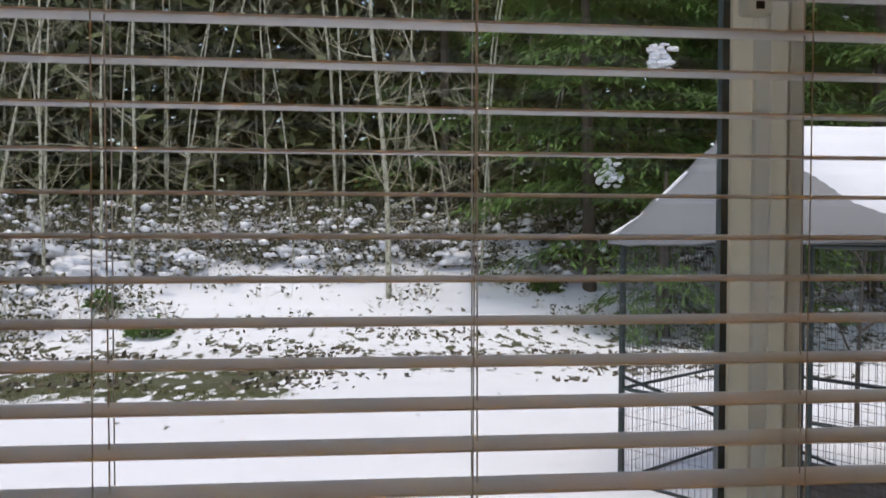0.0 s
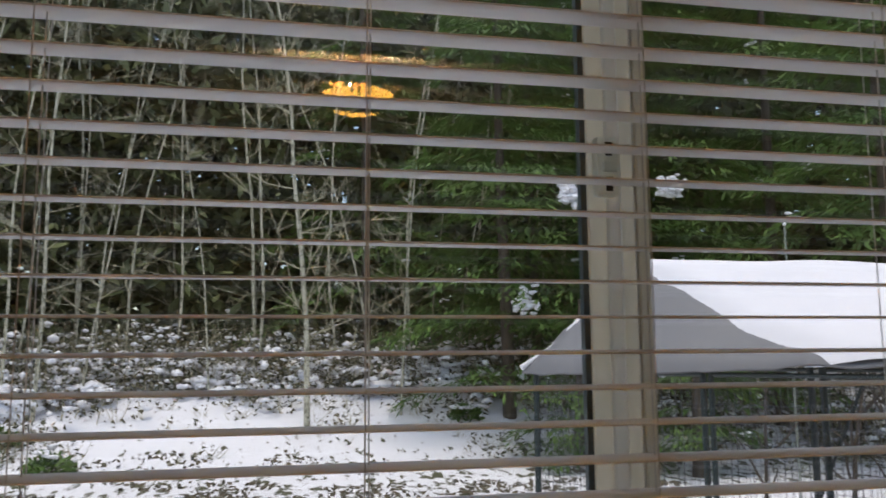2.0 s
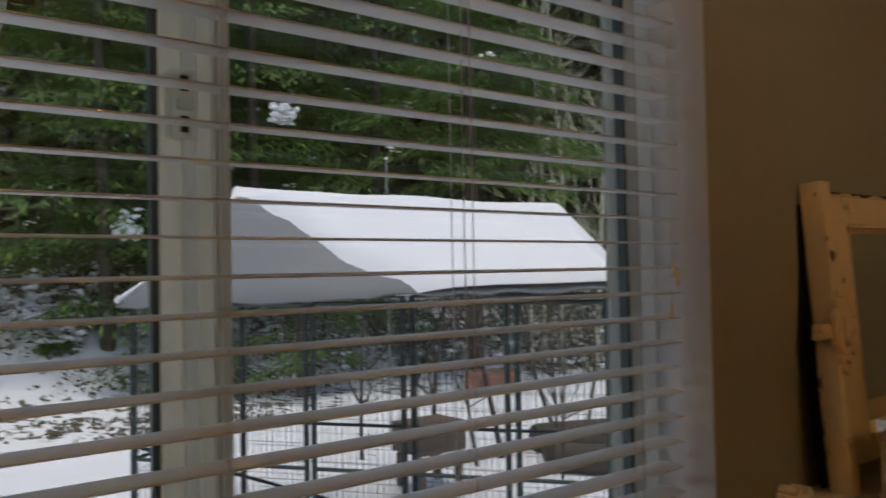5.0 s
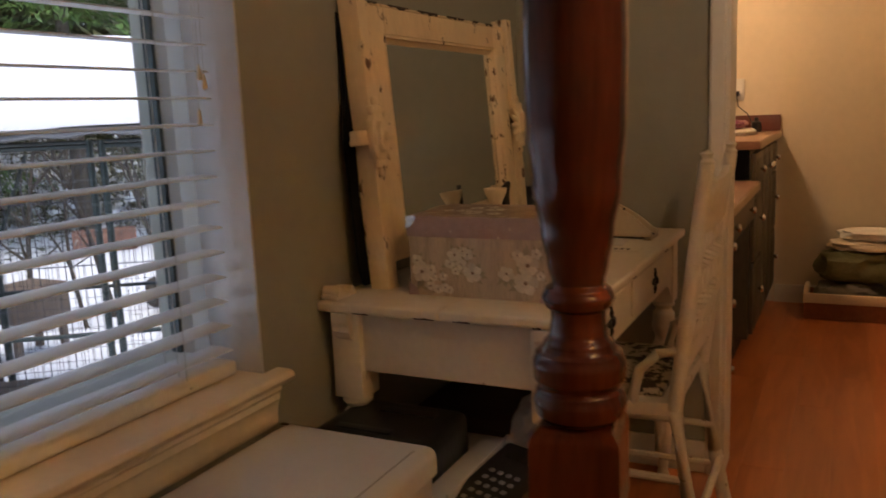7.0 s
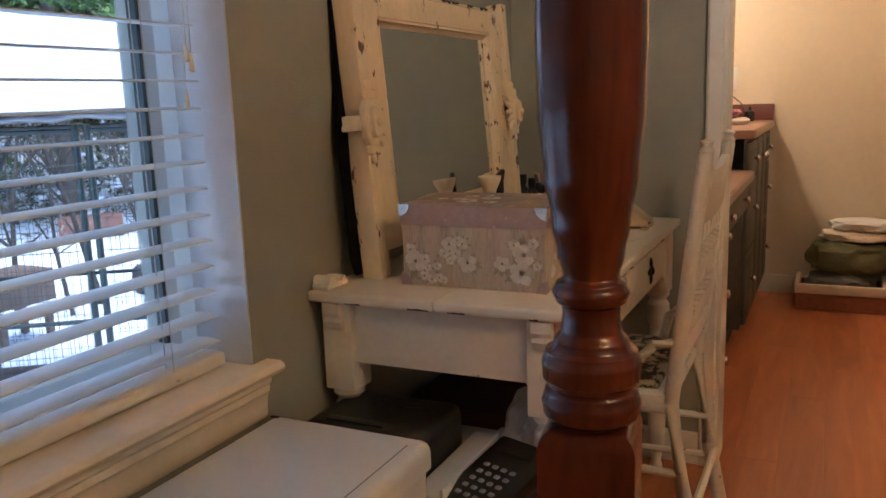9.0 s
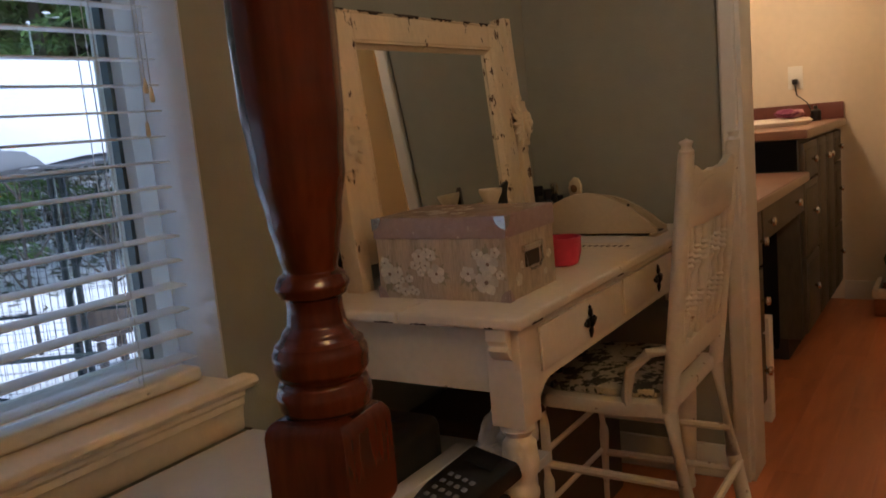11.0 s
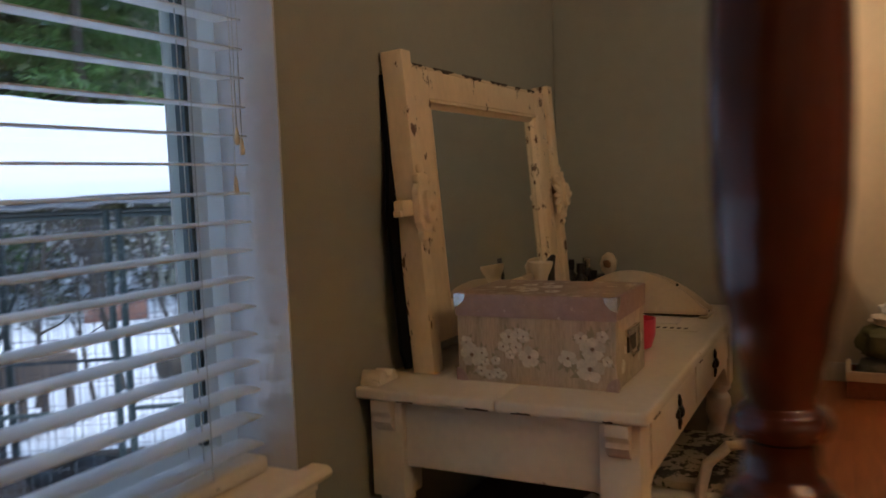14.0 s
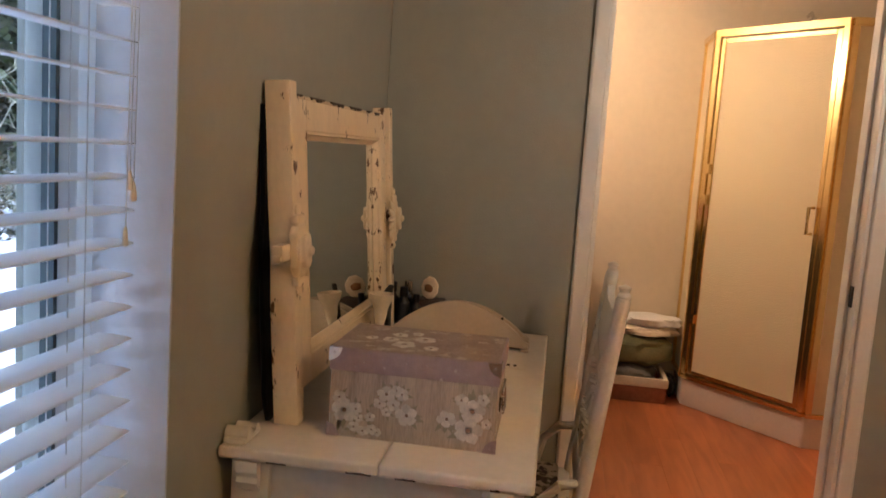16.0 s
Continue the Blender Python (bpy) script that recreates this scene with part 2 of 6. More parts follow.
def tube(points, radius, seg=6, taper=1.0):
    bm = bmesh.new()
    pts = [Vector(p) for p in points]
    rings = []
    for i, p in enumerate(pts):
        d = (pts[min(i + 1, len(pts) - 1)] - pts[max(i - 1, 0)]).normalized()
        u = d.orthogonal().normalized()
        w = d.cross(u)
        r = radius * (1 + (taper - 1) * i / (len(pts) - 1))
        rings.append([bm.verts.new(p + r * (u * math.cos(2 * math.pi * k / seg) + w * math.sin(2 * math.pi * k / seg))) for k in range(seg)])
    for a, b in zip(rings, rings[1:]):
        best = min(range(seg), key=lambda s: (a[0].co - b[s].co).length)
        for k in range(seg):
            bm.faces.new((a[k], a[(k + 1) % seg], b[(k + 1 + best) % seg], b[(k + best) % seg]))
    bm.faces.new(rings[0][::-1]), bm.faces.new(rings[-1])
    bmesh.ops.recalc_face_normals(bm, faces=bm.faces)
    return bm


def prism(outline, axis, a, b, bevel=0.0):
    """An outline of (u, v) drawn out from a to b along axis: 'x' takes (y, z), 'y' takes (x, z), 'z' takes (x, y)."""
    bm = bmesh.new()
    def at(u, v, w):
        return {"x": (w, u, v), "y": (u, w, v), "z": (u, v, w)}[axis]
    lo = [bm.verts.new(at(u, v, a)) for u, v in outline]
    hi = [bm.verts.new(at(u, v, b)) for u, v in outline]
    n = len(outline)
    bm.faces.new(lo), bm.faces.new(hi[::-1])
    for i in range(n):
        bm.faces.new((lo[i], hi[i], hi[(i + 1) % n], lo[(i + 1) % n]))
    bmesh.ops.recalc_face_normals(bm, faces=bm.faces)
    if bevel:
        bmesh.ops.bevel(bm, geom=bm.edges[:], offset=bevel, segments=2, affect="EDGES", profile=0.6)
    return bm


def blob(center, size, seed=0, sub=2, rough=0.15):
    bm = bmesh.new()
    bmesh.ops.create_icosphere(bm, subdivisions=sub, radius=1)
    for v in bm.verts:
        k = 1 + rough * noise.noise(v.co * 1.7 + Vector((seed * 3.1, seed * 1.7, 0)))
        v.co = Vector(center) + Vector([c * s * k for c, s in zip(v.co, size)])
    return bm


def turned(bm, m):
    bmesh.ops.transform(bm, matrix=m, verts=bm.verts)
    return bm


def part(name, bm, material, parent=None, label="", smooth=True):
    me = bpy.data.meshes.new(name)
    bm.to_mesh(me)
    bm.free()
    me.materials.append(material)
    if smooth:
        me.polygons.foreach_set("use_smooth", [True] * len(me.polygons))
        me.set_sharp_from_angle(angle=radians(38))
    ob = new(name, me)
    ob.parent = parent
    return tagged(ob, label)


def thing(name, label, category, group="", at=(0, 0, 0)):
    ob = new(name)
    ob.empty_display_size = 0.1
    ob.location = at
    return tagged(ob, label, category, group)


def setting(name, bm, material, label, smooth=False):
    return tagged(part(name, bm, material, None, label, smooth), kind="structure")


# ---- the rooms ----
WX0, WX1, WZ0, WZ1 = -1.90, 0.007, 0.64, 2.06      # window opening
EX = 1.315                                        # east wall of the bedroom
DY0, DY1, DZ = -0.615, -1.378, 2.05               # bathroom doorway
FARX = 3.66                                       # far wall of the bathroom
setting("wall_north", join(box((-3.1, 0.0, -0.02), (WX0, 0.24, 2.46)), box((WX1, 0.0, -0.02), (EX + 0.13, 0.24, 2.46)),
                           box((WX0, 0.0, -0.02), (WX1, 0.24, WZ0)), box((WX0, 0.0, WZ1), (WX1, 0.24, 2.46))),
        M_WALL, "sage green painted plaster wall round the window")
setting("wall_east", join(box((EX, DY0, -0.02), (EX + 0.12, -0.002, 2.46)), box((EX, -4.1, -0.02), (EX + 0.12, DY1, 2.46)),
                          box((EX, DY1, DZ + 0.02), (EX + 0.12, DY0, 2.46))), M_WALL, "sage green painted wall with the bathroom doorway")
setting("wall_south", box((-3.1, -4.24, -0.02), (EX + 0.12, -4.1, 2.46)), M_WALL, "sage green painted plain bedroom wall")
setting("wall_west", box((-3.24, -4.24, -0.02), (-3.1, 0.24, 2.46)), M_WALL, "sage green painted plain bedroom wall")
setting("ceiling", box((-3.24, -4.24, 2.46), (FARX + 0.12, 0.24, 2.58)), M_CEIL, "white painted textured ceiling")
setting("bathroom_wall_north", box((EX + 0.13, -0.02, -0.02), (FARX, 0.24, 2.46)), M_BATHWALL, "cream painted bathroom wall behind the vanity")
setting("bathroom_wall_far", box((FARX, -2.5, -0.02), (FARX + 0.12, 0.24, 2.46)), M_BATHWALL, "cream painted bathroom wall")
setting("bathroom_wall_south", box((EX + 0.12, -2.5, -0.02), (FARX, -2.38, 2.46)), M_BATHWALL, "cream painted bathroom wall behind the shower")
setting("bathroom_wall_inner", join(box((EX + 0.12, DY0 + 0.08, -0.02), (EX + 0.13, -0.02, 2.46)), box((EX + 0.12, -2.38, -0.02), (EX + 0.13, DY1 - 0.08, 2.46))),
        M_BATHWALL, "cream painted inner face of the dividing wall")
setting("window_reveal", join(box((WX1 - 0.004, 0.001, WZ0), (WX1, 0.12, WZ1)), box((WX0, 0.001, WZ0), (WX0 + 0.004, 0.12, WZ1)), box((WX0, 0.001, WZ1 - 0.004), (WX1, 0.12, WZ1))),
        M_REVEAL, "white painted window reveal")
for nm, c0, c1, mt in (("baseboard_north", (-3.1, -0.014, 0), (EX, 0.0, 0.1), M_TRIM), ("baseboard_east", (EX - 0.014, DY0 + 0.035, 0), (EX, -0.014, 0.1), M_TRIM),
                       ("baseboard_bath", (FARX - 0.014, -2.3, 0), (FARX, -0.6, 0.1), M_TRIM)):
    setting(nm, box(c0, c1, 0.004), mt, "cream painted wooden baseboard", True)

# doorway trim: jamb liners and casings
trim = thing("door_casing", "cream painted door casing with square jambs", "door frame")
tagged(trim, kind="structure")
part("jamb", box((EX - 0.002, DY0 - 0.02, 0), (EX + 0.132, DY0, DZ), 0.002), M_TRIM, trim)
far_jamb = part("jamb", box((EX - 0.002, DY1, 0), (EX + 0.132, DY1 + 0.02, DZ), 0.002), M_TRIM, trim)
part("door_stop", box((EX + 0.05, DY1 + 0.02, 0), (EX + 0.085, DY1 + 0.03, DZ), 0.002), M_TRIM, trim)
part("strike_plate", box((EX + 0.022, DY1 + 0.019, 0.905), (EX + 0.048, DY1 + 0.0225, 0.965), 0.001), M_BLACKIRON, far_jamb, "dark metal strike plate")
part("head_jamb", box((EX - 0.002, DY1 + 0.001, DZ), (EX + 0.132, DY0, DZ + 0.02), 0.002), M_TRIM, trim)
CAS = [(-0.010, 0.0), (-0.015, 0.004), (-0.016, 0.036), (-0.012, 0.043), (0.0, 0.044), (0.0, 0.0)]
part("casing", prism([(EX + d, DY0 - 0.008 + w) for d, w in CAS], "z", 0, DZ + 0.06, 0.001), M_TRIM, trim)
part("casing", prism([(EX + d, DY1 + 0.008 - w) for d, w in CAS], "z", 0, DZ + 0.06, 0.001), M_TRIM, trim)
part("head_casing", prism([(EX + d, DZ + 0.01 + w) for d, w in CAS], "y", DY1 - 0.05, DY0 + 0.05, 0.001), M_TRIM, trim)

# ---- window ----
win = thing("window_1", "white vinyl sliding window behind a blind", "window")
tagged(win, kind="structure")
part("window_frame", join(box((WX0, 0.12, WZ0), (WX0 + 0.05, 0.20, WZ1), 0.004), box((WX1 - 0.042, 0.12, WZ0), (WX1, 0.20, WZ1), 0.004),
                          box((WX0 + 0.05, 0.12, WZ0), (WX1 - 0.042, 0.20, 0.70), 0.004), box((WX0 + 0.05, 0.12, WZ1 - 0.05), (WX1 - 0.042, 0.20, WZ1), 0.004)), M_VINYL, win)
part("sash_stile", box((-0.9245, 0.136, 0.70), (-0.898, 0.158, 2.01), 0.003), M_ALMOND, win, "grey-green vinyl sash stile")
part("interlock", prism([(-0.8978, 0.138), (-0.8965, 0.132), (-0.884, 0.122), (-0.881, 0.124), (-0.8805, 0.158), (-0.8978, 0.158)], "z", 0.70, 2.01, 0.001), M_VINYL, win, "white vinyl interlock strip")
part("fixed_stile", join(box((-0.88, 0.141, 0.70), (-0.852, 0.185, 2.01), 0.002), box((-0.852, 0.146, 0.70), (-0.847, 0.185, 2.01), 0.001), box((-0.847, 0.143, 0.70), (-0.831, 0.185, 2.01), 0.002)), M_ALMOND, win, "grey-green vinyl fixed stile")
part("glazing_seal", join(box((-0.933, 0.142, 0.70), (-0.9246, 0.156, 2.01)), box((-0.043, 0.148, 0.70), (-0.035, 0.168, 2.01)), box((-0.831, 0.16, 0.70), (-0.827, 0.18, 2.01))), M_SEAL, win, "dark rubber glazing seal")
pl = part("pane", box((WX0 + 0.05, 0.147, 0.70), (-0.931, 0.151, 2.01)), M_PANE, win, smooth=False)
pr = part("pane", box((-0.831, 0.168, 0.70), (-0.040, 0.172, 2.01)), M_PANE, win, smooth=False)
pl.visible_shadow = pr.visible_shadow = False
latch = part("latch", join(box((-0.919, 0.114, 1.368), (-0.885, 0.137, 1.452), 0.006), box((-0.9115, 0.109, 1.401), (-0.8925, 0.116, 1.415), 0.002)), M_VINYL, win, "small vinyl sash latch")
part("latch_screw", join(box((-0.907, 0.1120, 1.374), (-0.897, 0.1160, 1.394), 0.001), box((-0.907, 0.1120, 1.424), (-0.897, 0.1160, 1.443), 0.001)), M_BLACK, latch)

sill = thing("window_sill", "cream painted wooden window stool with moulded apron", "window sill")
tagged(sill, kind="structure")
NOSE = [(0.12, 0.640), (-0.030, 0.640), (-0.037, 0.644), (-0.040, 0.651), (-0.037, 0.658), (-0.030, 0.662), (0.12, 0.662)]
part("stool", join(prism([(y, z) for y, z in NOSE], "x", WX0 + 0.001, WX1 - 0.001), prism([(y, z) for y, z in NOSE if y < 0] + [(0, 0.662), (0, 0.640)], "x", WX1 - 0.001, 0.044), prism([(y, z) for y, z in NOSE if y < 0] + [(0, 0.662), (0, 0.640)], "x", WX0 - 0.044, WX0 + 0.001)), M_SILL, sill)
APR = [(0.0, 0.640), (-0.026, 0.640), (-0.026, 0.630), (-0.021, 0.624), (-0.021, 0.612), (-0.016, 0.606), (-0.013, 0.585), (-0.013, 0.568), (-0.008, 0.560), (0.0, 0.560)]
part("apron", prism(APR, "x", WX0 - 0.02, 0.02), M_SILL, sill)

# ---- the blind ----
blind = thing("window_blind", "white faux-wood horizontal blind, slats open, lowered", "blind")
BY, BX0, BX1 = 0.070, -1.882, -0.020
part("headrail", box((BX0, 0.04, 2.005), (BX1, 0.10, 2.05), 0.003), M_SLAT, blind)
slat_outline = [(-0.0255, 0.0), (-0.0245, 0.0012), (-0.012, 0.0024), (0.0, 0.0028), (0.012, 0.0024), (0.0245, 0.0012), (0.0255, 0.0), (0.0245, -0.0012), (0.012, 0.0), (0.0, 0.0004), (-0.012, 0.0), (-0.0245, -0.0012)]
first = part("slat", prism(slat_outline, "x", BX0, BX1), M_SLAT, blind)
PITCH, SLAT_TOP = 0.0445, 1.333 + 15 * 0.0445
first.location, first.rotation_euler = (0, BY, SLAT_TOP), (radians(3.0), 0, 0)
for k in range(1, 30):
    s = first.copy()
    scene.collection.objects.link(s)
    s.location = (0, BY, SLAT_TOP - PITCH * k)
    s.rotation_euler = (radians(3.0 + random.uniform(-0.5, 0.5)), random.uniform(-0.0006, 0.0006), 0)
part("bottom_rail", box((BX0, 0.040, 0.664), (BX1 + 0.004, 0.098, 0.690), 0.009, 3), M_RAIL, blind, "thick cream bottom rail")
LADDERS = (-1.622, -1.241, -0.876, -0.507, -0.135)
for x in LADDERS:
    for dx, y, r in ((-0.004, 0.0435, 0.0009), (0.003, 0.0965, 0.0009), (0.006, 0.070, 0.0010)):
        part("ladder_cord", tube([(x + dx, y, 0.68), (x + dx * 0.5, y, 1.3), (x + dx, y, 2.01)], r, 5), M_CORD, blind, "thin ladder cord")
    part("tape_button", lathe([(0.004, 0), (0.004, 0.002), (0.002, 0.003)], (x, 0.0405, 0.674), 8), M_CORD, blind)
for x, z, r in ((-0.048, 1.17, 0.0045), (-0.058, 1.185, 0.0045), (-0.066, 1.112, 0.004)):
    part("pull_cord", tube([(x, 0.032, z + 0.02), (x + 0.004, 0.030, 1.6), (-0.055, 0.034, 2.01)], 0.0009, 5), M_CORD, blind)
    part("cord_tassel", lathe(smooth_profile([(0.0015, 0.024), (0.003, 0.018), (r, 0.004), (r, 0.0), (0.002, -0.002)]), (x, 0.032, z), 10), M_TASSEL, blind, "cream wooden cord tassel")

# ---- bed post ----
post = thing("bed_post", "dark polished mahogany turned bed post standing on the floor", "bed post", at=(-0.568, -0.765, 0))
shaft = [(0.020, 0.980), (0.0185, 0.992), (0.0215, 1.006), (0.0255, 1.028), (0.031, 1.062), (0.0345, 1.105), (0.0355, 1.15), (0.034, 1.24), (0.030, 1.38), (0.027, 1.55), (0.025, 1.70), (0.031, 1.71), (0.031, 1.73), (0.018, 1.75), (0.028, 1.79), (0.02, 1.83), (0.0, 1.85)]
part("shaft", lathe(smooth_profile(shaft), seg=40), M_MAHOG, post)
part("collar", lathe(smooth_profile([(0.019, 0.972), (0.0235, 0.976), (0.0258, 0.982), (0.0235, 0.988), (0.019, 0.992)], 0.001), seg=40), M_MAHOG, post)
part("baluster", lathe(smooth_profile([(0.030, 0.918), (0.033, 0.924), (0.0335, 0.934), (0.031, 0.942), (0.027, 0.945), (0.0255, 0.948), (0.0205, 0.956), (0.0192, 0.966), (0.0195, 0.976)], 0.001), seg=40), M_MAHOG, post)
part("bead", lathe(smooth_profile([(0.028, 0.893), (0.0325, 0.898), (0.0335, 0.906), (0.0315, 0.914), (0.028, 0.918)], 0.001), seg=40), M_MAHOG, post)
blk = box((-0.032, -0.032, 0.812), (0.032, 0.032, 0.893))
bmesh.ops.bevel(blk, geom=[e for e in blk.edges if abs(e.verts[0].co.z - e.verts[1].co.z) < 1e-6], offset=0.013, segments=4, affect="EDGES", profile=0.5)
part("block", turned(blk, pose(0, 0, 0, 0, 0, 8)), M_MAHOG, post)
part("lower_turning", lathe(smooth_profile([(0.0, 0.0), (0.026, 0.004), (0.032, 0.03), (0.022, 0.06), (0.030, 0.09), (0.034, 0.3), (0.028, 0.55), (0.02, 0.70), (0.032, 0.745), (0.022, 0.77), (0.033, 0.79), (0.030, 0.812)]), seg=40), M_MAHOG, post)

# ---- writing desk ----
desk = thing("writing_desk", "white painted wooden desk with two drawers and turned legs", "desk")
DX0, DX1, DYB, DYF, DT = 0.175, 1.268, -0.002, -0.524, 0.757
part("desktop", join(box((DX0, DYF, DT - 0.021), (DX1, -0.272, DT), 0.007, 3), box((DX0, -0.2712, DT - 0.021), (DX1, DYB, DT), 0.007, 3)), M_DESK, desk, "white painted two-board top with worn edge")
def desk_leg(x, y):
    sq = box((x - 0.033, y - 0.033, 0.555), (x + 0.033, y + 0.033, DT - 0.021), 0.003)
    tr = lathe(smooth_profile([(0.0, 0.0), (0.016, 0.003), (0.018, 0.02), (0.014, 0.04), (0.024, 0.10), (0.030, 0.30), (0.024, 0.40), (0.031, 0.425), (0.024, 0.445), (0.034, 0.48), (0.031, 0.515), (0.022, 0.532), (0.032, 0.545), (0.028, 0.556)]), (x, y, 0), 20)
    part("leg", join(sq, tr), M_DESK, desk, "turned white leg")
LX0, LX1, LYB, LYF = DX0 + 0.055, DX1 - 0.055, DYB - 0.05, DYF + 0.05
for x in (LX0, LX1):
    for y in (LYB, LYF):
        desk_leg(x, y)
for x, s in ((LX0 - 0.012, -1), (LX1 + 0.012, 1)):
    part("side_apron", box((x - 0.008, LYF + 0.033, 0.612), (x + 0.008, LYB - 0.033, DT - 0.021), 0.001), M_DESK, desk)
part("back_apron", box((LX0 + 0.033, LYB - 0.01, 0.612), (LX1 - 0.033, LYB + 0.01, DT - 0.021), 0.001), M_DESK, desk)
rail = [(LX0 + 0.033, DT - 0.022), (LX1 - 0.033, DT - 0.022)]
n_arc = 10
right_curve = [(LX1 - 0.033 - 0.07 * (1 - math.cos(math.pi / 2 * i / n_arc)) , 0.555 + 0.06 * math.sin(math.pi / 2 * i / n_arc)) for i in range(n_arc + 1)]
left_curve = [(LX0 + 0.033 + LX1 - 0.033 - x, z) for x, z in reversed(right_curve)]
part("front_rail", prism(rail + right_curve + left_curve, "y", LYF - 0.026, LYF - 0.008), M_DESK, desk)
for x0, x1, hx in ((0.285, 0.688, 0.505), (0.706, 1.165, 0.935)):
    d = part("drawer", box((x0, LYF - 0.031, 0.632), (x1, LYF - 0.020, 0.716), 0.004), M_DESK, desk)
    lobes = [blob((hx, LYF - 0.036, 0.670), (0.011, 0.007, 0.011), 1, 2, 0.05)]
    for dx, dz in ((0.016, 0), (-0.016, 0), (0, 0.019), (0, -0.019)):
        lobes.append(blob((hx + dx, LYF - 0.034, 0.670 + dz), (0.009, 0.004, 0.010), 2, 2, 0.05))
        lobes.append(blob((hx + dx * 1.6, LYF - 0.033, 0.670 + dz * 1.5), (0.0045, 0.0035, 0.006), 2, 1, 0.05))
    part("pull", join(*lobes), M_BLACKIRON, d, "black iron cross-shaped pull")
CORBEL = [(0.0, 0.0), (-0.020, 0.0), (-0.020, -0.020), (-0.012, -0.030), (-0.017, -0.038), (-0.008, -0.052), (0.0, -0.058)]
for y in (LYB, LYF):
    part("corbel", prism([(LX0 - 0.033 + dx, DT - 0.022 + dz) for dx, dz in CORBEL], "y", y - 0.019, y + 0.019, 0.002), M_DESK, desk, "small carved bracket")
part("scroll_end", join(box((DX0 + 0.012, -0.045, DT), (DX0 + 0.085, -0.006, DT + 0.011), 0.004), turned(lathe([(0.012, -0.02), (0.013, 0), (0.012, 0.02)], seg=16), Matrix.Translation((DX0 + 0.03, -0.026, DT + 0.014)) @ pose(0, 0, 0, 90, 0, 0)),
                        turned(lathe([(0.009, -0.018), (0.010, 0), (0.009, 0.018)], seg=16), Matrix.Translation((DX0 + 0.07, -0.026, DT + 0.011)) @ pose(0, 0, 0, 90, 0, 0))), M_DESK, desk, "carved scroll stub of a lost gallery")

chip = random.Random(14)
for cy in (-0.47, -0.335, -0.262, -0.12):
    w_ = chip.uniform(0.012, 0.045)
    top = [(cy + w_ * k / 5, DT - 0.0190 + chip.uniform(0.0, 0.003)) for k in range(6)]
    part("worn_chip", prism(top + [(cy + w_, DT - 0.0200), (cy, DT - 0.0200)], "x", DX0 - 0.0006, DX0 + 0.004), M_DARKGAP, desk, "bare dark wood where paint has chipped")
for cx in (0.22, 0.63, 0.98):
    w_ = chip.uniform(0.01, 0.04)
    top = [(cx + w_ * k / 4, DT - 0.0190 + chip.uniform(0.0, 0.0025)) for k in range(5)]
    part("worn_chip", prism(top + [(cx + w_, DT - 0.0200), (cx, DT - 0.0200)], "y", DYF - 0.0006, DYF + 0.004), M_DARKGAP, desk, "bare dark wood where paint has chipped")

# ---- mirror on the desk ----
mir = thing("leaning_mirror", "cream distressed wooden mirror leaning on the wall above the desk", "mirror", at=(0.307, -0.096, DT))
lean = pose(0, 0, 0, -4.2, 0, -0.5)
def mpart(name, bm, material, parent=None, label=""):
    return part(name, turned(bm, lean), material, parent or mir, label)
MW, MH = 0.816, 0.610
POST = [(0.0, 0.0), (0.038, 0.0), (0.038, 0.20), (0.032, 0.26), (0.040, 0.31), (0.042, 0.40), (0.034, 0.48), (0.036, MH), (0.0, MH), (0.002, 0.50), (0.0, 0.42), (0.004, 0.30), (-0.002, 0.20)]
mpart("post", prism(POST, "y", 0.0, 0.046, 0.003), M_CREAM)
mpart("post", prism([(MW - x, z) for x, z in POST], "y", 0.0, 0.046, 0.003), M_CREAM)
mpart("stile", box((0.043, 0.010, 0.05), (0.118, 0.036, MH - 0.026), 0.003), M_CREAM)
mpart("stile", box((MW - 0.118, 0.010, 0.05), (MW - 0.043, 0.036, MH - 0.026), 0.003), M_CREAM)
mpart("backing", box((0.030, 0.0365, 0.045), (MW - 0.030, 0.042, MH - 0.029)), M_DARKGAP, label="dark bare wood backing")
# Black strip imitates the shadow gap left of the mirror.
mpart("shade_strip", prism([(0.0, 0.012), (0.02, 0.012), (0.02, 0.57), (0.002, 0.57), (-0.008, 0.40), (-0.026, 0.31), (-0.028, 0.05), (-0.015, 0.012)], "y", 0.0465, 0.056, 0.002), M_CLOTHSHADE, label="black strip standing in for the shadow behind the mirror")
mpart("top_rail", box((0.118, 0.010, 0.520), (MW - 0.118, 0.036, MH - 0.026), 0.003), M_CREAM)
mpart("top_edge", box((0.038, 0.012, MH - 0.0255), (MW - 0.038, 0.034, MH - 0.0195), 0.002), M_CREAM)
wear = random.Random(4)
wx = 0.06
while wx < MW - 0.1:
    wl = wear.uniform(0.012, 0.11)
    n = max(3, int(wl / 0.007))
    base = MH - 0.0195
    edge = [(wx + wl * k / n, base - wear.uniform(0.001, 0.0075) * (0.4 if k in (0, n) else 1)) for k in range(n + 1)]
    mpart("worn_chip", prism([(wx + wl, base + 0.0006), (wx, base + 0.0006)] + edge, "y", 0.0092, 0.0125), M_DARKGAP, label="bare dark wood where paint has chipped")
    wx += wl + wear.uniform(0.01, 0.06)
mpart("bottom_rail", box((0.118, 0.010, 0.05), (MW - 0.118, 0.036, 0.113), 0.003), M_CREAM)
